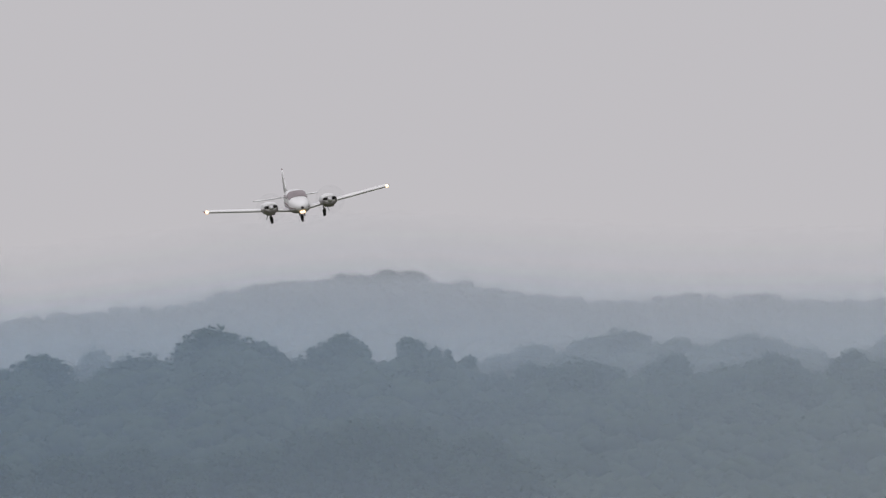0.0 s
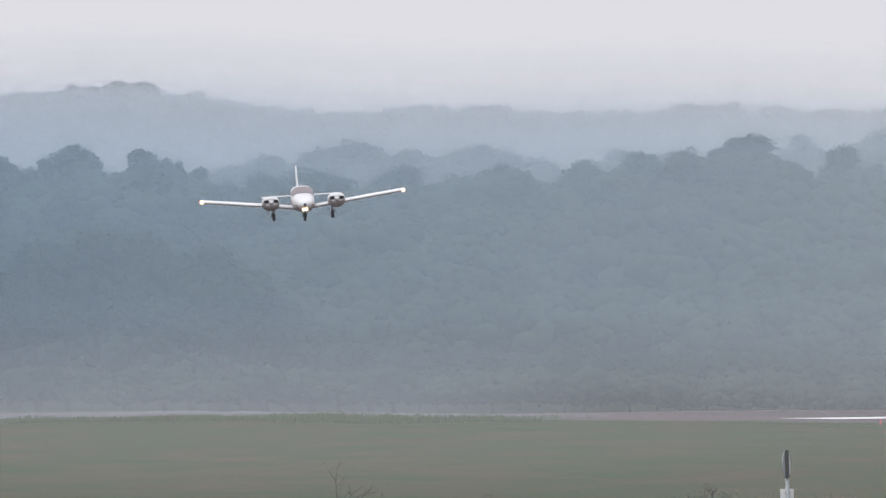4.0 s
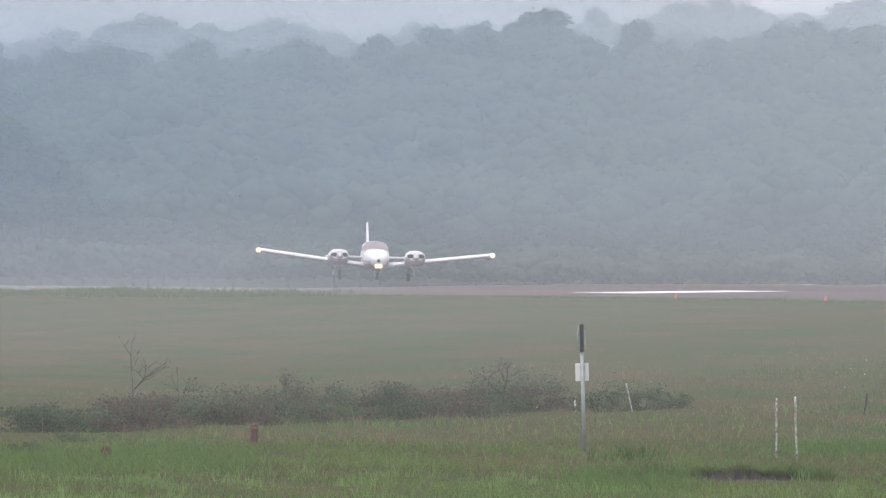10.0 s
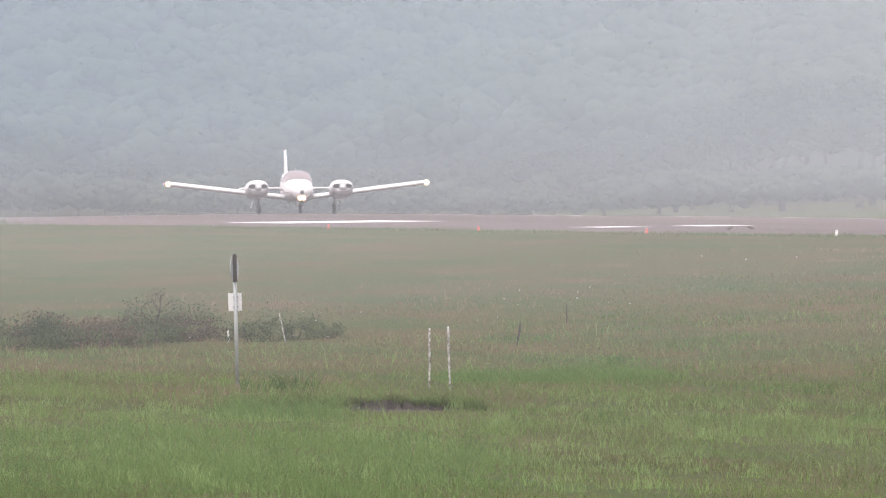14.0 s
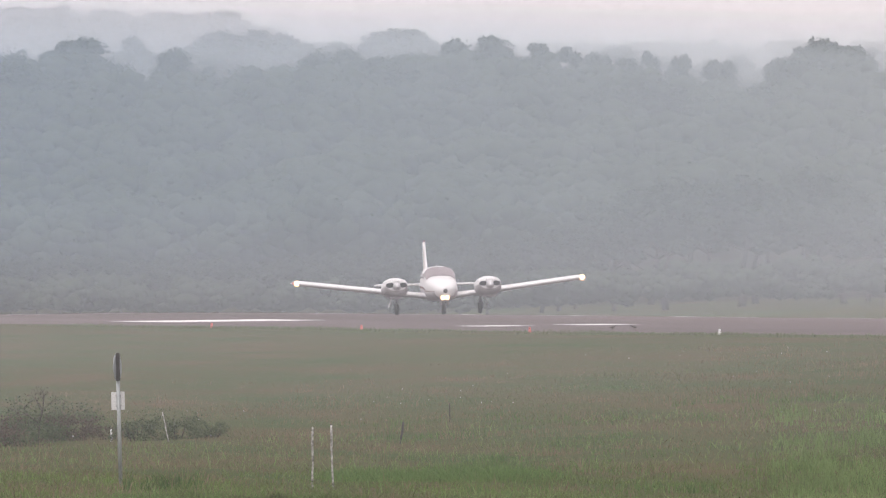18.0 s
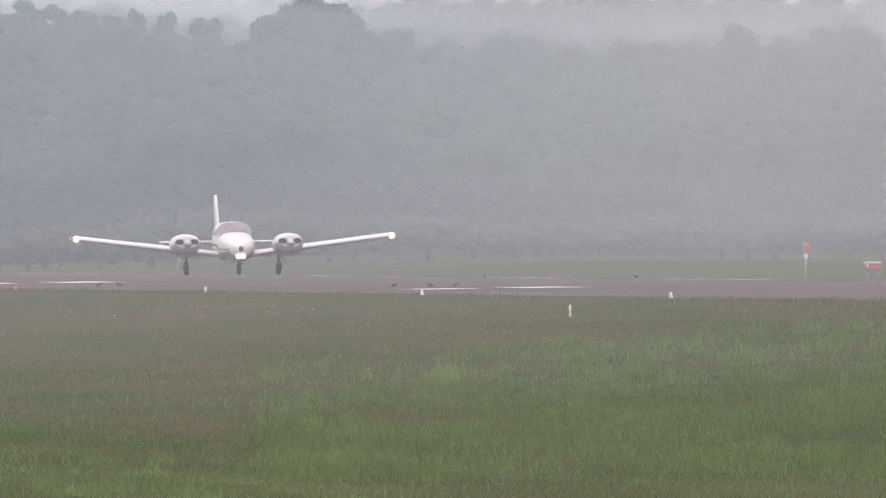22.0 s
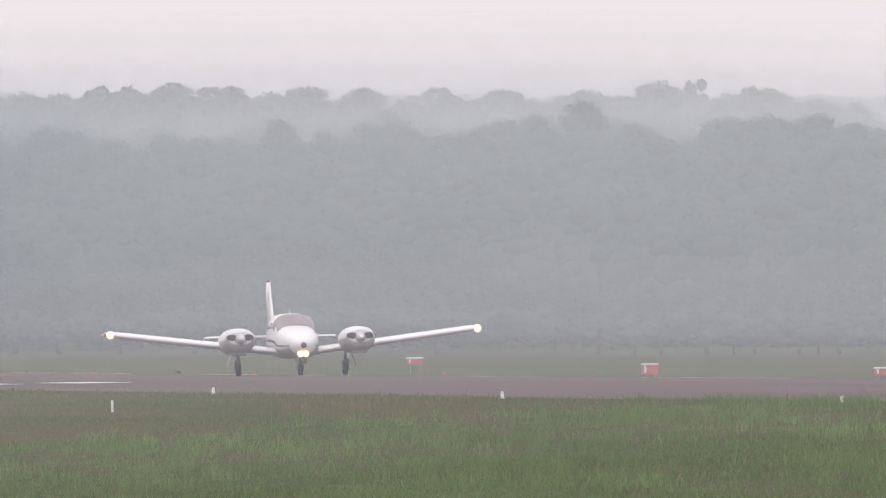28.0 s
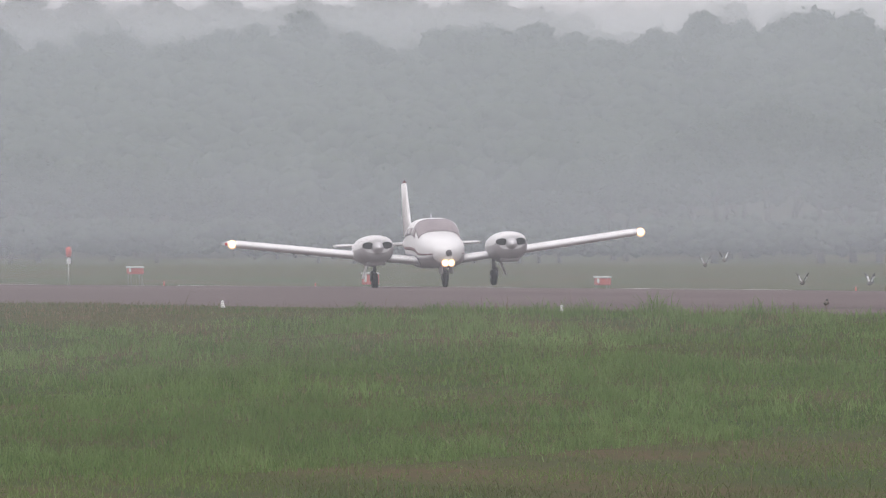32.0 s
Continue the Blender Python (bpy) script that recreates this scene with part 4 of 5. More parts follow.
def meadow(n, blo, bhi, rlo, rhi, rng, cluster=0.3, per=12, edge=RW_X - RW_HALF + 0.3, west=-1e9):
    """Clumped places on the ground of the meadow."""
    out = []
    while len(out) * per < n:
        b, r = rng.uniform(blo, bhi), math.sqrt(rng.uniform(rlo * rlo, rhi * rhi))
        x, y = r * math.sin(radians(b)), r * math.cos(radians(b))
        if not west < x < edge:
            continue
        if abs(x - DITCH.x) < 1.5 and -9.0 < y - DITCH.y < 0.2:  # bare soil at the ditch
            continue
        lush = noise.noise(Vector((x * 0.45, y * 0.022, 3.0)))
        if rng.random() > 0.62 + 0.9 * lush:
            continue
        z = ground_z(x, y)
        c = rng.normal(0, cluster, (per, 3)) + np.array([x, y, 0])
        c[:, 2] = z
        out.append(c)
    return np.vstack(out)


def tussocks(n, blo, bhi, rlo, rhi, rng, per, spread, lo, hi):
    """Places and heights of blades in single tufts, each tuft tallest in its middle; the tufts gather in patches."""
    ps, hs = [], []
    while len(ps) < n:
        b, r = rng.uniform(blo, bhi), rng.uniform(rlo, rhi)
        p = np.array(spot(b, r))
        if p[0] > RW_X - RW_HALF - 1 or rng.random() > 0.45 + 1.3 * noise.noise(Vector((p[0] * 0.35, p[1] * 0.05, 17.0))):
            continue
        d = rng.normal(0, spread * rng.uniform(0.6, 1.5), (per, 3)) * np.array([1, 1, 0])
        ps.append(p + d)
        hs.append(rng.uniform(lo, hi) * np.exp(-(np.linalg.norm(d, axis=1) / (2.2 * spread)) ** 2) * rng.uniform(0.55, 1.1, per))
    return np.vstack(ps), np.concatenate(hs)


def grow_grass():
    rng = np.random.default_rng(11)
    p = meadow(200000, 3.6, 9.4, 300, 540, rng, 0.5, 14)
    blades("meadow_grass", "green meadow grass in uneven tufts", p, rng.gamma(2.5, 0.036, len(p)), 0.011, M_BLADE, rng, 1.1)
    p = meadow(110000, 3.3, 9.4, 520, 700, rng, 0.9, 14)
    blades("meadow_grass", "shorter green and dull grass of the slope", p, rng.gamma(2.5, 0.024, len(p)), 0.016, M_BLADE2, rng, 1.0, plain=True)
    p = meadow(24000, 3.3, 9.4, 420, 760, rng, 1.6, 40)
    blades("dry_grass", "patches of dry brownish grass and seed heads", p, rng.gamma(2.5, 0.03, len(p)), 0.014, M_DRY, rng, 0.8, plain=True)
    p = meadow(30000, 2.8, 4.85, 1130, 1800, rng, 0.6, 10, west=RW_X - RW_HALF - 6)
    blades("verge_grass", "dull grass along the far runway verge", p, rng.uniform(0.14, 0.27, len(p)), 0.06, M_BLADE2, rng, plain=True)
    p = meadow(16000, 4.9, 9.4, 500, 1050, rng, 0.5, 8, west=RW_X - RW_HALF - 3)
    blades("verge_grass", "ragged grass along the runway edge", p, rng.uniform(0.02, 0.10, len(p)), 0.03, M_BLADE2, rng, plain=True)
    p, h = tussocks(1300, 6.4, 9.4, 430, 610, rng, 40, 0.24, 0.18, 0.46)
    blades("grass_tussocks", "tall bright green tussocks in the meadow", p, h, 0.016, M_STALK, rng, 0.45)
    p, h = tussocks(700, 5.6, 9.4, 430, 640, rng, 40, 0.3, 0.12, 0.3)
    blades("grass_tussocks", "darker green tussocks in the meadow", p, h, 0.013, M_LUSH, rng, 0.5)
    p, h = tussocks(500, 3.7, 6.6, 340, 470, rng, 36, 0.2, 0.12, 0.3)
    blades("grass_tussocks", "bright green tussocks in the meadow", p, h, 0.011, M_STALK, rng, 0.45)
    p, h = tussocks(420, 4.2, 9.4, 480, 720, rng, 30, 0.35, 0.10, 0.26)
    blades("dry_tussocks", "brown withered tussocks in the meadow", p, h, 0.012, M_DRY, rng, 0.4)
    # lusher patches: by the ditch, along its ledge, on the lower slope
    spots = []
    for b0, b1, r0, r1, n in ((5.50, 5.95, 517, 530, 9000), (5.05, 5.28, 440, 470, 5000), (3.8, 4.4, 470, 520, 7000), (7.2, 9.3, 430, 520, 16000), (6.8, 7.8, 470, 560, 9000), (4.4, 5.6, 330, 420, 16000)):
        b, r = rng.uniform(b0, b1, n // 12), rng.uniform(r0, r1, n // 12)
        for bb, rr in zip(b, r):
            g = np.array(spot(bb, rr)) + rng.normal(0, 0.22, (12, 3)) * np.array([1, 1, 0])
            spots.append(g)
    p = np.vstack(spots)
    blades("lush_grass", "taller lush green grass in clumps", p, rng.gamma(3.0, 0.05, len(p)), 0.013, M_LUSH, rng, 0.9)
    # single tall stalks
    p = meadow(1600, 3.8, 9.4, 380, 640, rng, 0.4, 3)
    blades("grass_stalks", "single pale seed stalks above the grass", p, rng.uniform(0.22, 0.42, len(p)), 0.009, M_DRY, rng, 0.18)
    p = meadow(26000, 4.0, 9.4, 330, 620, rng, 0.35, 6)
    blades("bright_stalks", "brighter green stalks that stand out of the grass", p, rng.gamma(4.0, 0.034, len(p)), 0.011, M_STALK, rng, 0.8)
    # wild flowers
    p = meadow(52, 5.0, 6.6, 590, 720, rng, 1.2, 4)
    q = p + np.array([0, 0, 0.28]) + rng.normal(0, 0.05, p.shape)
    v, f = sprays(q, np.full(len(q), 0.035), rng, 1.0)
    tagged(raw("wild_flowers", v, f, M_PLATE), "small white wild flowers among the grass", "flowers", kind="stuff")


def leafy(name, base, label, category, w, h, depth, n, leaf, material, seed, group="", stems=7):
    rng = np.random.default_rng(seed)
    o = thing(name, Matrix.Translation(base), label, category, group)
    bm = bmesh.new()
    for i in range(stems):
        x, y = rng.uniform(-0.35, 0.35) * w, rng.uniform(-0.35, 0.35) * depth
        tube(bm, (x * 0.4, y * 0.4, -0.05), (x, y, h * rng.uniform(0.5, 0.9)), 0.01, 0.004, 5)
    part("woody_base", bm, M_BARK, o)
    pts = []
    for i in range(18):  # sprays of twigs, denser towards the ground
        c = np.array([rng.normal(0, 0.24) * w, rng.uniform(-0.4, 0.4) * depth, h * 0.75 * rng.uniform(0, 1) ** 1.6])
        m = n // 18
        d = rng.normal(size=(m, 3))
        pts.append(c + d * np.array([w * 0.07, depth * 0.1, h * 0.11]))
    pts = np.vstack(pts)
    pts[:, 2] = np.maximum(pts[:, 2], 0.0)
    v, f = sprays(pts, leaf * rng.uniform(0.6, 1.4, len(pts)), rng, 0.8)
    raw("foliage", v, f, material, o)
    return o


def build_bushes():
    rng = np.random.default_rng(33)
    n = 26
    for i in range(n):
        q = i / (n - 1)
        b = 3.98 + 0.99 * q
        r = 575 + 62 * q + rng.uniform(-8, 8)
        red = rng.random() < 0.25
        h = rng.uniform(0.65, 1.0) * (0.7 if q < 0.2 else 1.0)
        leafy("bush", spot(b, r), "low tangled bush with withered reddish leaves" if red else "low dark-green tangled bush in the meadow", "bush", rng.uniform(1.9, 3.0), h * rng.uniform(0.75, 1.15), 1.6, 3200, 0.055, M_BUSH_RED if red else M_BUSH, 400 + i, "bushes of the thicket")
    for i, (b, r, w, h) in enumerate(((5.10, 628, 1.1, 0.7), (5.18, 629, 1.2, 0.75), (5.25, 630, 0.9, 0.5), (4.88, 633, 1.0, 1.3), (3.72, 615, 1.6, 0.45), (3.84, 612, 1.2, 0.5), (3.94, 610, 1.3, 0.4))):
        leafy("bush", spot(b, r), "low green bush in the meadow", "bush", w, h * 0.8, 1.0, 1400, 0.055, M_BUSH, 450 + i, "bushes of the thicket")
    leafy("leafy_plant", spot(3.85, 608), "bright green broad-leaved plant above the grass", "plant", 0.42, 0.62, 0.4, 160, 0.13, M_LUSH, 480, stems=3)
    leafy("leafy_plant", spot(4.06, 545), "low dark-green clump of weeds", "plant", 1.5, 0.22, 0.8, 500, 0.05, M_BUSH, 481, stems=3)
    leafy("leafy_plant", spot(3.93, 520), "low dark-green clump of weeds", "plant", 1.1, 0.2, 0.8, 400, 0.05, M_BUSH, 482, stems=3)


def bare_shrub(name, base, h, spread, seed, leaves, label):
    """A thin, nearly bare shrub: a bent stem that forks three times, with a few withered leaves."""
    rng = np.random.default_rng(seed)
    o = thing(name, Matrix.Translation(base), label, "shrub")
    bm = bmesh.new()
    tips = []

    def grow(p, d, length, r, left):
        q = p + d * length
        tube(bm, p, q, r, r * 0.7, 5, caps=left == 0)
        if left == 0:
            tips.append(q)
            return
        for k in range(2 if left < 3 else 3):
            e = (d + Vector((rng.normal(0, 0.55), rng.normal(0, 0.55), rng.normal(0.05, 0.3))) * spread).normalized()
            grow(q, e, length * rng.uniform(0.6, 0.85), r * 0.68, left - 1)

    grow(Vector((0, 0, -0.05)), Vector((0.05, 0, 1)).normalized(), h * 0.36, 0.02, 4)
    part("branchwork", bm, M_BARK, o)
    pts = np.array([t for t in tips for _ in range(leaves)]) + rng.normal(0, 0.05, (len(tips) * leaves, 3))
    v, f = sprays(pts, rng.uniform(0.02, 0.05, len(pts)), rng, 0.8)
    raw("withered_foliage", v, f, M_BUSH_RED, o)


def build_shrubs():
    bare_shrub("bare_shrub", spot(4.148, 634), 1.6, 0.9, 3, 3, "thin nearly bare shrub with a few withered leaves")
    bare_shrub("bare_shrub", spot(4.90, 630), 1.35, 1.0, 8, 4, "leaning half-bare shrub above the thicket")
    bare_shrub("bare_shrub", spot(4.46, 636), 1.0, 0.6, 5, 2, "thin nearly bare shrub with a few withered leaves")
    bare_shrub("bare_shrub", spot(4.55, 642), 0.6, 0.6, 6, 2, "thin nearly bare shrub with a few withered leaves")
    bare_shrub("bare_shrub", spot(4.25, 636), 0.95, 0.8, 9, 3, "thin nearly bare shrub with a few withered leaves")
    bare_shrub("bare_shrub", spot(4.35, 638), 0.6, 0.9, 10, 3, "thin nearly bare shrub with a few withered leaves")


def build_bank():
    """The eroded edge of a ditch: bare soil, coloured dark for the undercut's shade, under a ragged lip of grass."""
    rng = np.random.default_rng(17)
    c, n = DITCH, 60
    verts, faces = [], []
    prof = ((-3.0, -0.03), (-0.9, 0.02), (-0.1, 0.07), (0.06, 0.20), (0.35, 0.21), (1.2, 0.14), (2.6, -0.03))
    for i in range(n + 1):
        x = -1.75 + 3.5 * i / n
        s = (1 - abs(x / 1.8) ** 4) * (0.75 + 0.25 * math.sin(3.1 * x + 1.0))
        for y, z in prof:
            verts.append((c.x + x + rng.normal(0, 0.015), c.y + y + 0.5 * math.sin(2 * x) + rng.normal(0, 0.06), c.z + z * s - 0.02 + rng.normal(0, 0.012)))
    k = len(prof)
    for i in range(n):
        for j in range(k - 1):
            faces.append((i * k + j, (i + 1) * k + j, (i + 1) * k + j + 1, i * k + j + 1))
    tagged(raw("soil_bank", verts, faces, M_SOIL, smooth=True), "bare soil at the edge of a ditch, darkened for the undercut's shade", "soil", kind="structure")
    p = []
    for _ in range(5200):
        x, y = rng.uniform(-1.85, 1.85), rng.uniform(0.02, 3.0)
        s = max(0.0, 1 - abs(x / 1.8) ** 4) * (0.75 + 0.25 * math.sin(3.1 * x + 1.0))
        p.append((c.x + x, c.y + y + 0.5 * math.sin(2 * x), c.z - 0.02 + s * float(np.interp(y, [q[0] for q in prof], [q[1] for q in prof]))))
    p = np.array(p)
    blades("bank_grass", "overhanging grass on the lip of the ditch", p, rng.gamma(3.0, 0.035, len(p)), 0.013, M_LUSH, rng, 1.0)
    x = rng.uniform(-1.8, 1.8, 3600)
    lip = 0.18 * np.maximum(0.0, 1 - np.abs(x / 1.8) ** 4) * (0.75 + 0.25 * np.sin(3.1 * x + 1.0))
    p = np.stack([c.x + x, c.y + 0.5 * np.sin(2 * x) + rng.uniform(-0.02, 0.4, len(x)), c.z + lip - 0.02], axis=1)
    blades("bank_grass", "ragged fringe of grass along the ditch", p, rng.gamma(3.0, 0.04, len(p)) * (0.5 + np.abs(np.sin(4.3 * x))), 0.014, M_BLADE, rng, 1.0)
    p = np.array([(c.x + rng.uniform(-1.6, 1.6), c.y + rng.uniform(-9.0, -1.5), c.z) for _ in range(1100)])
    blades("bank_grass", "ragged grass before the ditch", p, rng.gamma(3.0, 0.018, len(p)), 0.012, M_BLADE, rng, 1.0)
    p = np.vstack([np.array(spot(5.174 + rng.normal(0, 0.035), 498)) + rng.normal(0, 0.05, (8, 3)) * np.array([1, 1, 0]) for _ in range(16)])
    blades("reed_tuft", "tall arching tuft of dark grass", p, rng.uniform(0.2, 0.48, len(p)), 0.018, M_LUSH, rng, 0.55)


def build_sign():
    p = spot(5.067, 507)
    s = thing("road_sign", Matrix.Translation(p) @ pose(0, 0, 0, 0, -1.5, 0), "grey-backed road sign and small white plate on a steel post", "sign")
    bm = bmesh.new()
    tube(bm, (0, 0, -0.3), (0, 0, 2.40), 0.035, 0.035, 12)
    post = part("post", bm, M_GALV, s, "galvanised steel post")
    bm = bmesh.new()
    box(bm, -0.036, 0.036, -0.06, -0.03, 1.90, 2.40, 0.004)
    part("back_rail", bm, M_POSTDARK, post, "dark mounting rail")
    bm = bmesh.new()
    a = radians(70)
    c, k = Vector((0, 0.05, 2.14)), 24
    across = Vector((math.cos(a), math.sin(a), 0))
    nrm = Vector((-math.sin(a), math.cos(a), 0)) * 0.004
    loft(bm, [[c + w * nrm + across * 0.29 * math.cos(2 * math.pi * i / k) + Vector((0, 0, 0.25 * math.sin(2 * math.pi * i / k))) for i in range(k)] for w in (-1, 1)], smooth=False)
    part("sign_disc", bm, M_SIGNBACK, s, "round sign plate turned nearly edge-on")
    bm = bmesh.new()
    box(bm, -0.125, -0.02, 0.036, 0.044, 1.38, 1.70, 0.003)
    box(bm, -0.02, 0.115, 0.036, 0.044, 1.38, 1.70, 0.003)
    part("small_plate", bm, M_PLATE, s, "small white rectangular plate")
    for z in (1.45, 1.63, 2.0, 2.3):
        bm = bmesh.new()
        tube(bm, (-0.05, -0.02, z), (0.05, -0.02, z), 0.012, 0.012, 6)
        part("clamp", bm, M_STEEL, s)


def post(name, base, height, radius, material, label, lean=(0.0, 0.0), group="", cap=False):
    o = thing(name, Matrix.Translation(base), label, "post", group)
    rng = np.random.default_rng(int(height * 1000) + 3)
    bm = bmesh.new()
    n = 7
    rings = []
    for i in range(n + 1):
        q = i / n
        c = Vector((lean[0] * q + rng.normal(0, 0.004), lean[1] * q, -0.1 + (height + 0.1) * q))
        r = radius * rng.uniform(0.85, 1.15)
        rings.append([c + Vector((r * math.cos(2 * math.pi * k / 8), r * math.sin(2 * math.pi * k / 8), 0)) for k in range(8)])
    loft(bm, rings)
    part("shaft", bm, material, o)
    bm = bmesh.new()
    tube(bm, (lean[0], lean[1], height), (lean[0], lean[1], height + radius * 0.8), radius * 1.05, radius * 0.5, 8)
    part("top", bm, M_POSTDARK if cap else material, o)
    return o


def build_posts():
    post("fence_post", spot(5.456, 507), 1.06, 0.017, M_POSTPALE, "thin fence post with peeling white paint", group="old fence posts")
    post("fence_post", spot(5.498, 500), 1.14, 0.019, M_POSTPALE, "thin fence post with peeling white paint", (-0.04, 0), "old fence posts", True)
    post("fence_post", spot(5.633, 598), 0.46, 0.022, M_POSTDARK, "short dark leaning fence post", (0.07, 0), "old fence posts", True)
    post("stake", spot(5.734, 634), 0.42, 0.014, M_BARK, "thin brown stake in the grass")
    post("stake", spot(5.048, 630), 0.25, 0.022, M_PLATE, "short white peg in the grass")
    post("stake", spot(5.166, 625), 0.64, 0.014, M_POSTPALE, "thin pale stick leaning in the bushes", (-0.16, 0))
    post("tree_stump", spot(4.397, 545), 0.31, 0.075, M_STUMP, "short reddish-brown rotten stump in the grass")
    post("tree_stump", spot(4.097, 500), 0.2, 0.09, M_STUMP, "short reddish-brown rotten stump in the grass")
    post("marker_peg", spot(7.021, 664), 0.26, 0.03, M_LAMPWHITE, "short white marker peg on the grass slope")


def build_edge_lights():
    def one(m, shell, glass, label):
        o = thing("runway_light", m, label, "runway light", "runway edge lights")
        bm = bmesh.new()
        spin(bm, [(0, 0.06), (0.1, 0.06), (0.5, 0.045), (1, 0.035)], (0, 0, -0.02), (0, 0, 0.09), 14)
        part("base", bm, shell, o)
        bm = bmesh.new()
        spin(bm, [(0, 0.035), (0.3, 0.04), (0.8, 0.03), (1, 0.01)], (0, 0, 0.09), (0, 0, 0.15), 12)
        part("lens", bm, glass, o, "frosted lens")
        return o
    white = one(Matrix.Translation((89.9, 601.5, ground_z(89.9, 601.5) + 0.02)), M_LAMPWHITE, M_PLATE, "small white runway edge light on a cone base")
    far = None
    for i in range(1, 8):
        y = 601.5 + 53.8 * i
        m = Matrix.Translation((89.9, y, ground_z(89.9, y) + 0.02))
        if i < 5:
            copy_thing(white, m)
        elif far is None:
            far = one(m, M_RED, M_RED, "small red runway edge light on a cone base")
        else:
            copy_thing(far, m)


def build_approach_units():
    """The row of red slope-light boxes beyond the runway."""
    for x, h, w, leg, label in ((145.3, 0.24, 0.54, 0.46, "red slope-light box with a white top on short legs"), (154.5, 0.40, 0.54, 0.13, "tall red slope-light box with a white front edge"), (163.6, 0.28, 0.52, 0.2, "low red slope-light box with a white top")):
        y = 1084.0
        o = thing("light_box", Matrix.Translation((x, y, ground_z(x, y))), label, "light box", "slope-light boxes beside the runway")
        bm = bmesh.new()
        box(bm, -w / 2, w / 2, -0.5, 0.5, leg, leg + h, 0.04)
        body = part("housing", bm, M_RED, o, "red painted housing")
        bm = bmesh.new()
        box(bm, -w / 2 - 0.03, w / 2 + 0.01, -0.54, 0.5, leg + h, leg + h + 0.07, 0.02)
        part("lid", bm, M_LAMPWHITE, o, "white lid")
        bm = bmesh.new()
        box(bm, -w / 2 - 0.035, -w / 2 + 0.05, -0.53, -0.505, leg + 0.1, leg + h - 0.02, 0.01)
        part("lens_edge", bm, M_LAMPWHITE, body, "pale lens edge")
        for sx in (-1, 1):
            for sy in (-1, 1):
                bm = bmesh.new()
                tube(bm, (sx * w * 0.4, sy * 0.4, -0.1), (sx * w * 0.4, sy * 0.4, leg + 0.02), 0.008, 0.008, 8)
                part("leg", bm, M_STEEL, o)
    x, y = 140.2, 1065.0
    o = thing("marker_sign", Matrix.Translation((x, y, ground_z(x, y))), "red and white marker plate on a thin pale pole", "sign")
    bm = bmesh.new()
    tube(bm, (0, 0, -0.1), (0, 0, 1.42), 0.02, 0.018, 8)
    part("pole", bm, M_LAMPWHITE, o)
    bm = bmesh.new()
    spin(bm, [(0, 0.05), (0.2, 0.11), (0.75, 0.12), (1, 0.06)], (0, 0, 1.10), (0, 0, 1.50), 14)
    part("red_top", bm, M_RED, o, "red marker body")
    bm = bmesh.new()
    box(bm, -0.075, 0.075, -0.05, 0.05, 0.86, 1.06, 0.01)
    part("white_plate", bm, M_PLATE, o, "white plate")
    for b, r in ((7.309, 1110), (7.693, 1090), (9.096, 1000), (8.0, 1180), (6.98, 1090)):
        post("marker_post", spot(b, r), 0.17, 0.03, M_RED, "short red marker post beside the runway", group="red marker posts")


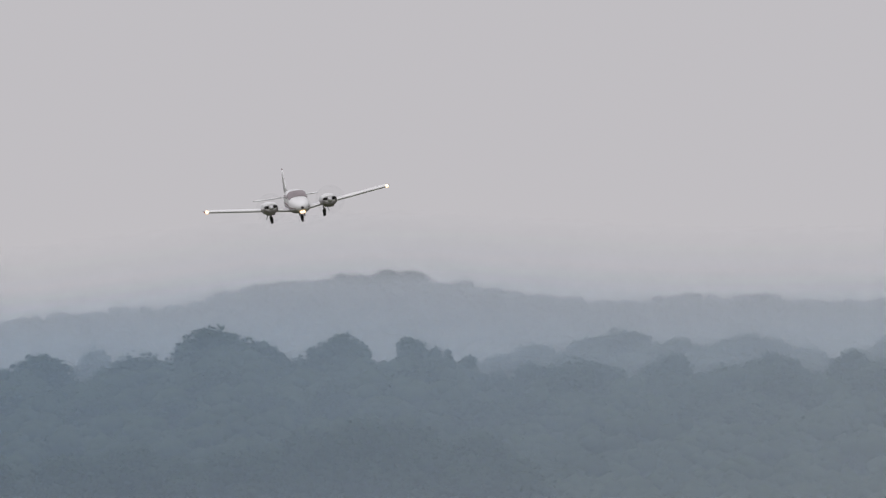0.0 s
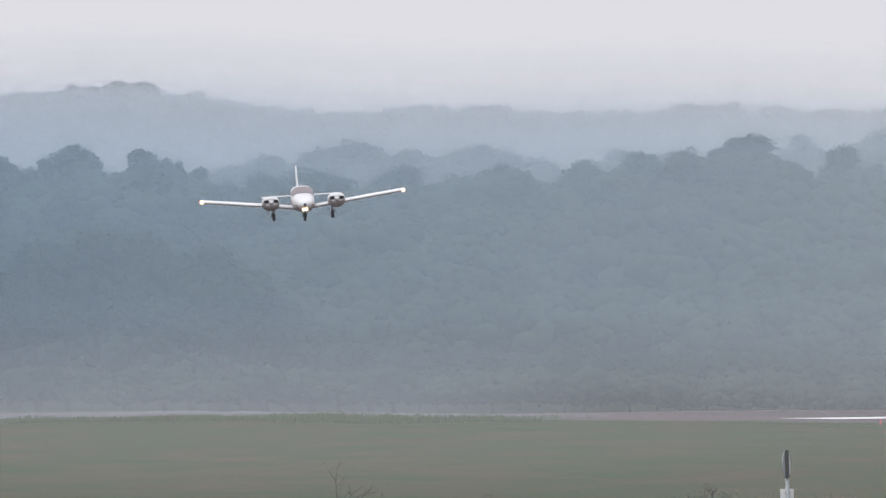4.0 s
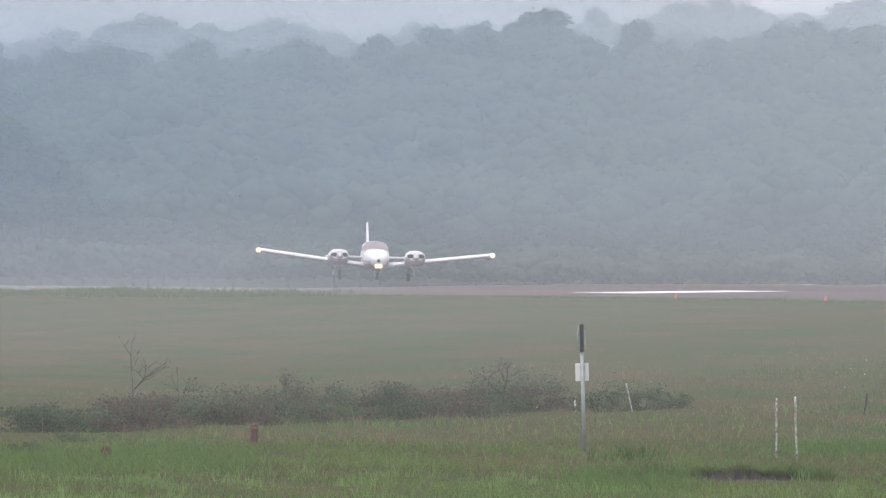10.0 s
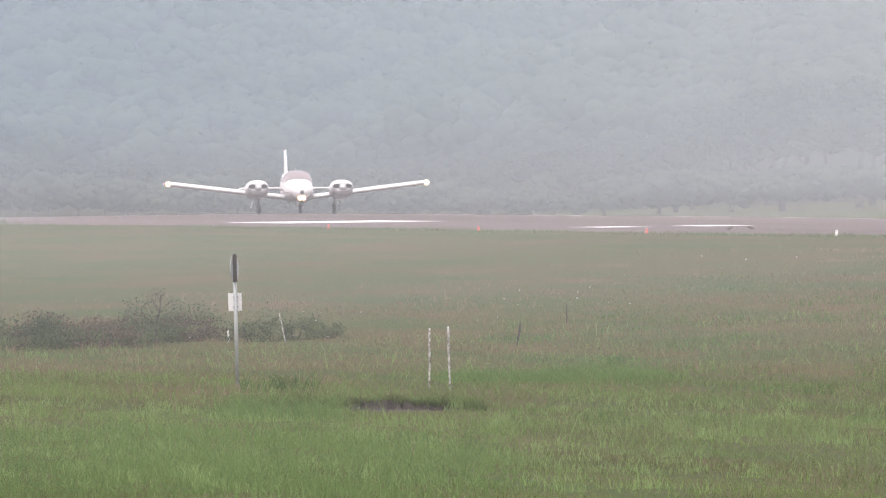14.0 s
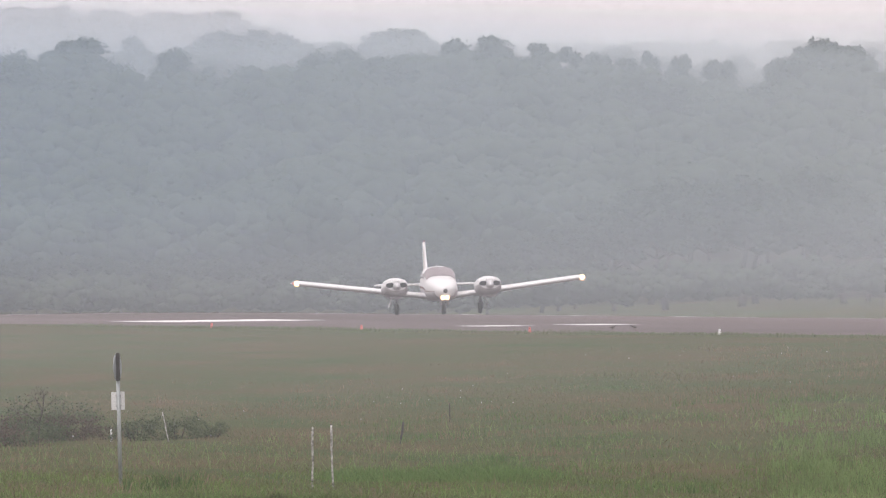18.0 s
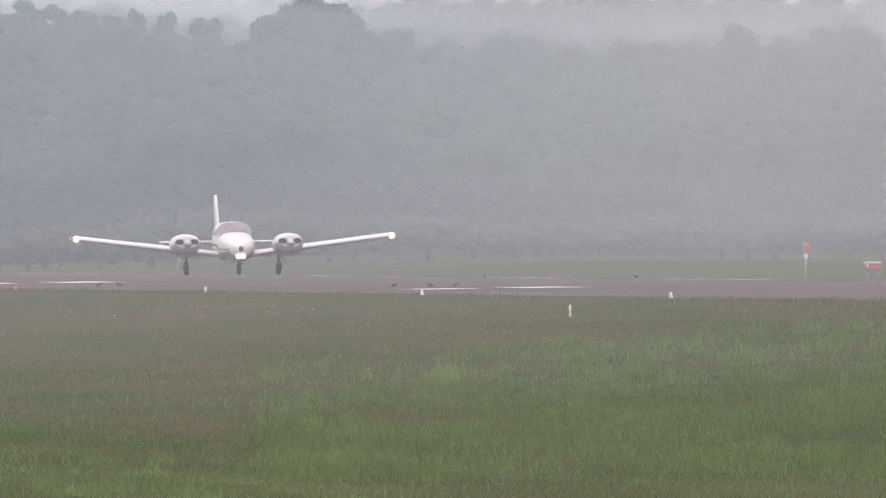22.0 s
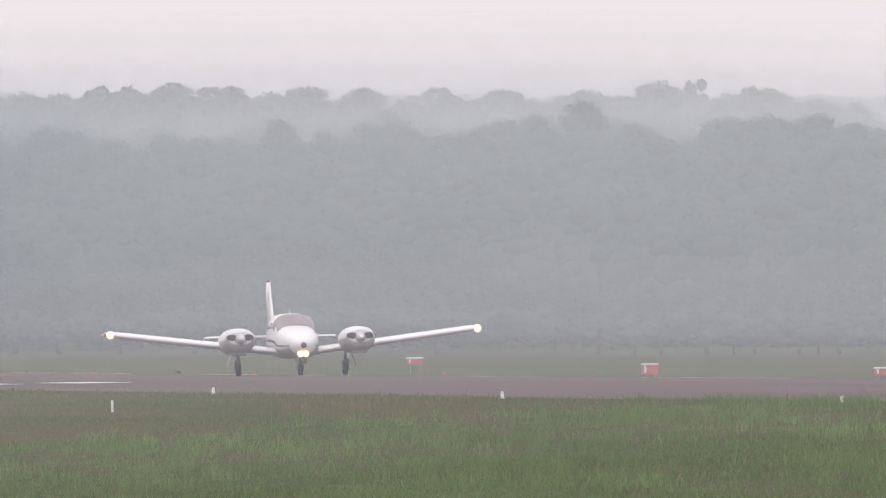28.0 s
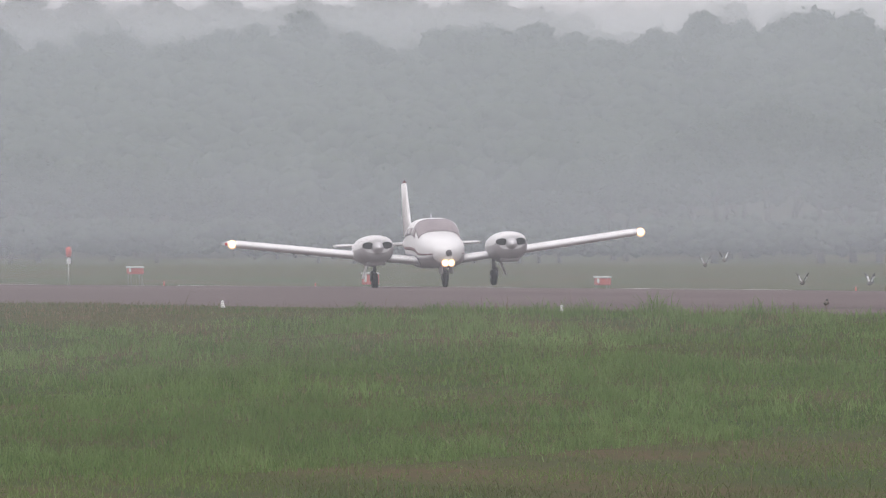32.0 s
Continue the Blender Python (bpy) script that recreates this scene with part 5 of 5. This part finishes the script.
def make_bird(name, m, label, flying, turn=0.0, size=0.85):
    """A lapwing-like bird, facing +x."""
    o = thing(name, m @ pose(0, 0, 0, 0, 0, turn), label, "bird", "birds beside the runway")
    s = size
    bm = bmesh.new()
    z = 0.0 if flying else 0.17 * s
    spin(bm, [(0, 0.012 * s), (0.2, 0.05 * s), (0.5, 0.07 * s), (0.8, 0.045 * s), (1, 0.02 * s)], (-0.16 * s, 0, z - 0.01), (0.13 * s, 0, z + 0.03), 12)
    part("body", bm, M_BIRDBROWN, o)
    bm = bmesh.new()
    bmesh.ops.create_icosphere(bm, subdivisions=2, radius=0.038 * s, matrix=Matrix.Translation((0.15 * s, 0, z + (0.05 if flying else 0.10) * s)))
    tube(bm, (0.18 * s, 0, z + (0.05 if flying else 0.10) * s), (0.225 * s, 0, z + (0.045 if flying else 0.092) * s), 0.009 * s, 0.003 * s, 6)
    tube(bm, (0.10 * s, 0, z + 0.03 * s), (0.15 * s, 0, z + (0.045 if flying else 0.09) * s), 0.03 * s, 0.026 * s, 8)
    part("head", bm, M_BIRDBLACK, o)
    bm = bmesh.new()
    rings = [[Vector((x, y * w * s, z + zz)) for y in (-1, 1) for zz in ((-0.004, 0.004) if y < 0 else (0.004, -0.004))] for x, w in ((-0.14 * s, 0.025), (-0.25 * s, 0.05))]
    loft(bm, rings, smooth=False)
    part("tail", bm, M_BIRDBLACK, o, "black-tipped tail")
    for sy in (-1, 1):
        bm = bmesh.new()
        tube(bm, (-0.01 * s, sy * 0.025 * s, z - 0.02 * s), (-0.02 * s if not flying else -0.13 * s, sy * 0.025 * s, 0.0 if not flying else z - 0.05 * s), 0.006 * s, 0.005 * s, 5)
        part("leg", bm, M_BIRDBROWN, o)
    wings = []
    for sy in (-1, 1):
        bm = bmesh.new()
        if flying:
            outline = [(0.05, 0.0), (0.07, 0.12), (0.05, 0.24), (-0.02, 0.36), (-0.07, 0.37), (-0.08, 0.25), (-0.07, 0.12), (-0.06, 0.0)]
            rings = [[Vector((x * s, sy * y * s, h + 0.02 * math.sin(y * 7))) for x, y in outline] for h in (-0.004, 0.006)]
            loft(bm, rings, smooth=False)
            w = part("wing", bm, M_BIRDBLACK, o, "dark spread wing")
            w.location = (0, sy * 0.035 * s, 0.03 * s)
            bm = bmesh.new()
            rings = [[Vector((x * s, sy * y * s, h + 0.02 * math.sin(y * 7))) for x, y in ((0.02, 0.02), (0.05, 0.15), (0.03, 0.26), (-0.03, 0.2), (-0.05, 0.05))] for h in (-0.007, 0.009)]
            loft(bm, rings, smooth=False)
            part("wing_bar", bm, M_BIRDWHITE, w, "white wing bar")
            wings.append(w)
        else:
            rings = [[Vector((x * s, sy * (0.058 + 0.012 * k) * s * t, z + h * s)) for x, h, t in ((0.08, 0.04, 1), (-0.05, 0.045, 1), (-0.21, 0.0, 0.5), (-0.05, -0.025, 1), (0.06, -0.01, 1))] for k in (0, 1)]
            loft(bm, rings, smooth=False)
            part("folded_wing", bm, M_BIRDBROWN, o)
    return o, wings


def on_runway(b, r):
    x, y = r * math.sin(radians(b)), r * math.cos(radians(b))
    return Vector((x, y, runway_z(y) - 0.013 * abs(x - RW_X) + 0.005 if abs(x - RW_X) < RW_HALF else ground_z(x, y)))


def build_birds():
    for b, r, turn in ((6.664, 838, 30), (6.738, 832, 200), (6.789, 830, 10), (7.155, 985, 160), (6.065, 885, 20), (6.107, 885, 190), (6.848, 1120, 90)):
        make_bird("bird", Matrix.Translation(on_runway(b, r)), "brown lapwing standing on the asphalt", False, turn, 0.58)
    make_bird("bird", Matrix.Translation(on_runway(9.036, 606)), "brown lapwing standing in the grass edge", False, 70, 0.75)
    made = []
    for b, r, turn in ((8.853, 885, 72), (8.885, 885, 100), (8.985, 882, 60), (9.122, 880, 40)):
        made.append((b, r, *make_bird("bird", Matrix.Translation(on_runway(b, r) + Vector((0, 0, 0.17))), "black and white lapwing beating its wings as it takes off", True, turn, 0.95)))
    return made


build_sign()
build_posts()
build_edge_lights()
build_approach_units()
build_bushes()
build_shrubs()
build_bank()
FLYERS = build_birds()
grow_grass()


# ---- what moves ----
# seconds, x, y, z, pitch, bank, crab of the aircraft
FLIGHT = [
    (0.0, 110.0, 1785.0, 22.99, -3.8, 8.4, 3.1), (0.5, 111.5, 1763.3, 21.52, -4.0, 8.8, 2.9), (1.0, 112.6, 1741.9, 19.94, -4.0, 8.0, 2.2),
    (1.5, 113.4, 1720.6, 18.29, -3.8, 5.1, 1.0), (2.0, 114.1, 1699.6, 16.75, -3.6, 2.0, -0.1), (2.5, 114.4, 1678.7, 15.17, -3.3, 0.8, -0.8),
    (3.0, 114.8, 1658.1, 13.53, -3.0, 1.3, -1.2), (3.5, 115.2, 1637.6, 11.91, -2.7, 2.8, -1.3), (4.0, 115.4, 1617.4, 10.21, -2.3, 3.6, -1.3),
    (4.5, 115.4, 1597.4, 8.58, -1.9, 4.2, -1.6), (6.5, 114.9, 1519.4, 3.10, -1.4, 0.2, -2.4), (7.0, 114.6, 1500.4, 2.40, -1.2, 0.1, -3.3),
    (7.5, 114.3, 1481.7, 1.81, -1.0, 0.1, -3.7), (8.0, 114.0, 1463.1, 1.22, -0.7, -0.3, -3.6), (8.5, 113.6, 1444.8, 0.73, -0.6, -1.0, -3.2),
    (9.0, 113.4, 1426.7, 0.37, -0.5, -1.1, -2.5), (9.5, 113.2, 1408.7, 0.05, -0.1, -1.0, -1.4), (10.0, 112.9, 1391.0, -0.18, 0.5, -1.4, -0.4),
    (10.5, 113.0, 1373.6, -0.40, 0.9, -1.6, 0.1), (11.0, 113.0, 1356.3, -0.51, 1.3, -1.2, 0.3), (11.5, 113.2, 1339.2, -0.52, 1.6, -0.4, 0.3),
    (12.0, 113.3, 1322.3, -0.50, 1.7, 1.3, 0.3), (12.5, 113.5, 1305.7, -0.32, 1.7, 2.0, 0.2), (13.0, 113.7, 1289.2, -0.29, 1.5, 1.0, 0.1),
    (13.5, 113.9, 1273.0, -0.21, 1.1, 0.3, 0.0), (14.0, 114.1, 1257.0, -0.15, 0.6, 0.4, 0.0), (14.5, 114.3, 1241.1, -0.12, 0.2, 0.3, 0.0),
    (15.0, 114.3, 1225.5, -0.10, 0.0, 0.2, 0.0), (15.5, 114.1, 1210.0, -0.08, 0.0, 0.4, 0.0), (17.5, 113.8, 1150.1, -0.03, 0.0, 0.9, 0.0),
    (18.0, 113.6, 1135.6, -0.02, 0.0, 1.3, 0.0), (18.5, 113.6, 1121.2, -0.01, 0.0, 1.3, 0.0), (19.0, 113.7, 1107.1, -0.00, 0.0, 1.1, 0.0),
    (19.5, 113.8, 1093.1, 0.00, 0.0, 0.8, 0.0), (20.0, 113.8, 1079.2, 0.01, 0.0, 0.7, 0.0), (20.5, 113.8, 1065.6, 0.02, 0.0, 0.6, 0.0),
    (21.0, 113.9, 1052.1, 0.03, 0.0, 0.4, 0.0), (21.5, 113.9, 1038.7, 0.04, 0.0, 0.5, 0.0), (22.0, 113.9, 1025.5, 0.05, 0.0, 0.7, 0.0),
    (22.5, 113.9, 1012.5, 0.06, 0.0, 0.7, 0.0), (23.0, 114.0, 999.6, 0.07, 0.0, 0.6, 0.0), (23.5, 114.0, 986.8, 0.07, 0.0, 0.5, 0.0),
    (24.0, 114.0, 974.1, 0.08, 0.0, 0.6, 0.0), (24.5, 114.0, 961.6, 0.09, 0.0, 0.5, 0.0), (26.5, 114.0, 912.7, 0.12, 0.0, 0.5, 0.0),
    (27.0, 113.9, 900.7, 0.13, 0.0, 0.8, 0.0), (27.5, 113.8, 888.8, 0.14, 0.0, 1.0, 0.0), (28.0, 113.7, 877.0, 0.14, 0.0, 1.1, 0.0),
    (28.5, 113.6, 865.3, 0.15, 0.0, 1.6, 0.0), (29.0, 113.5, 853.6, 0.16, 0.0, 1.8, 0.0), (29.5, 113.5, 842.0, 0.17, 0.0, 1.7, 0.0),
    (30.0, 113.5, 830.5, 0.19, 0.0, 1.6, 0.0), (30.5, 113.6, 819.0, 0.20, 0.0, 1.4, 0.0), (31.0, 113.6, 807.5, 0.21, 0.0, 1.2, 0.0),
    (31.5, 113.6, 796.1, 0.23, 0.0, 1.3, 0.0), (32.0, 113.7, 784.8, 0.24, 0.0, 1.7, 0.0),
]
# the take-off of each bird: seconds, sideways and upward way in metres
TAKEOFF = [
    ((0, 0, 0), (31.4, 0, 0), (31.6, -0.62, 0.08), (31.8, -0.78, 0.45), (32, -0.98, 0.72)),
    ((0, 0, 0), (31.4, 0, 0), (31.6, -0.62, 0.2), (31.8, -0.76, 0.62), (32, -0.88, 0.88)),
    ((0, 0, 0), (31.7, 0, 0), (31.85, 0.02, 0.06), (32, 0.05, 0.16)),
    ((0, 0, 0), (31.7, 0, 0), (31.85, 0.02, 0.06), (32, 0.05, 0.16)),
]


def motions():
    walk(AIRCRAFT, [(t, pose(x, y, z, p, b, 180 + c)) for t, x, y, z, p, b, c in FLIGHT])
    for (b, r, bird, wings), way in zip(FLYERS, TAKEOFF):
        home = bird.matrix_basis.copy()
        walk(bird, [(t, Matrix.Translation((dx, 0, dz)) @ home) for t, dx, dz in way])
        start = way[1][0]
        for side, w in zip((-1, 1), wings):
            seat = w.matrix_basis.copy()
            rows = [(0, seat @ pose(0, 0, 0, side * -10)), (start, seat @ pose(0, 0, 0, side * -10))]
            t, up = start + 0.1, start > 31.5
            while t < 32.01:
                rows.append((round(t, 2), seat @ pose(0, 0, 0, side * (58 if up else -20))))
                t, up = t + 0.1, not up
            walk(w, rows)


motions()
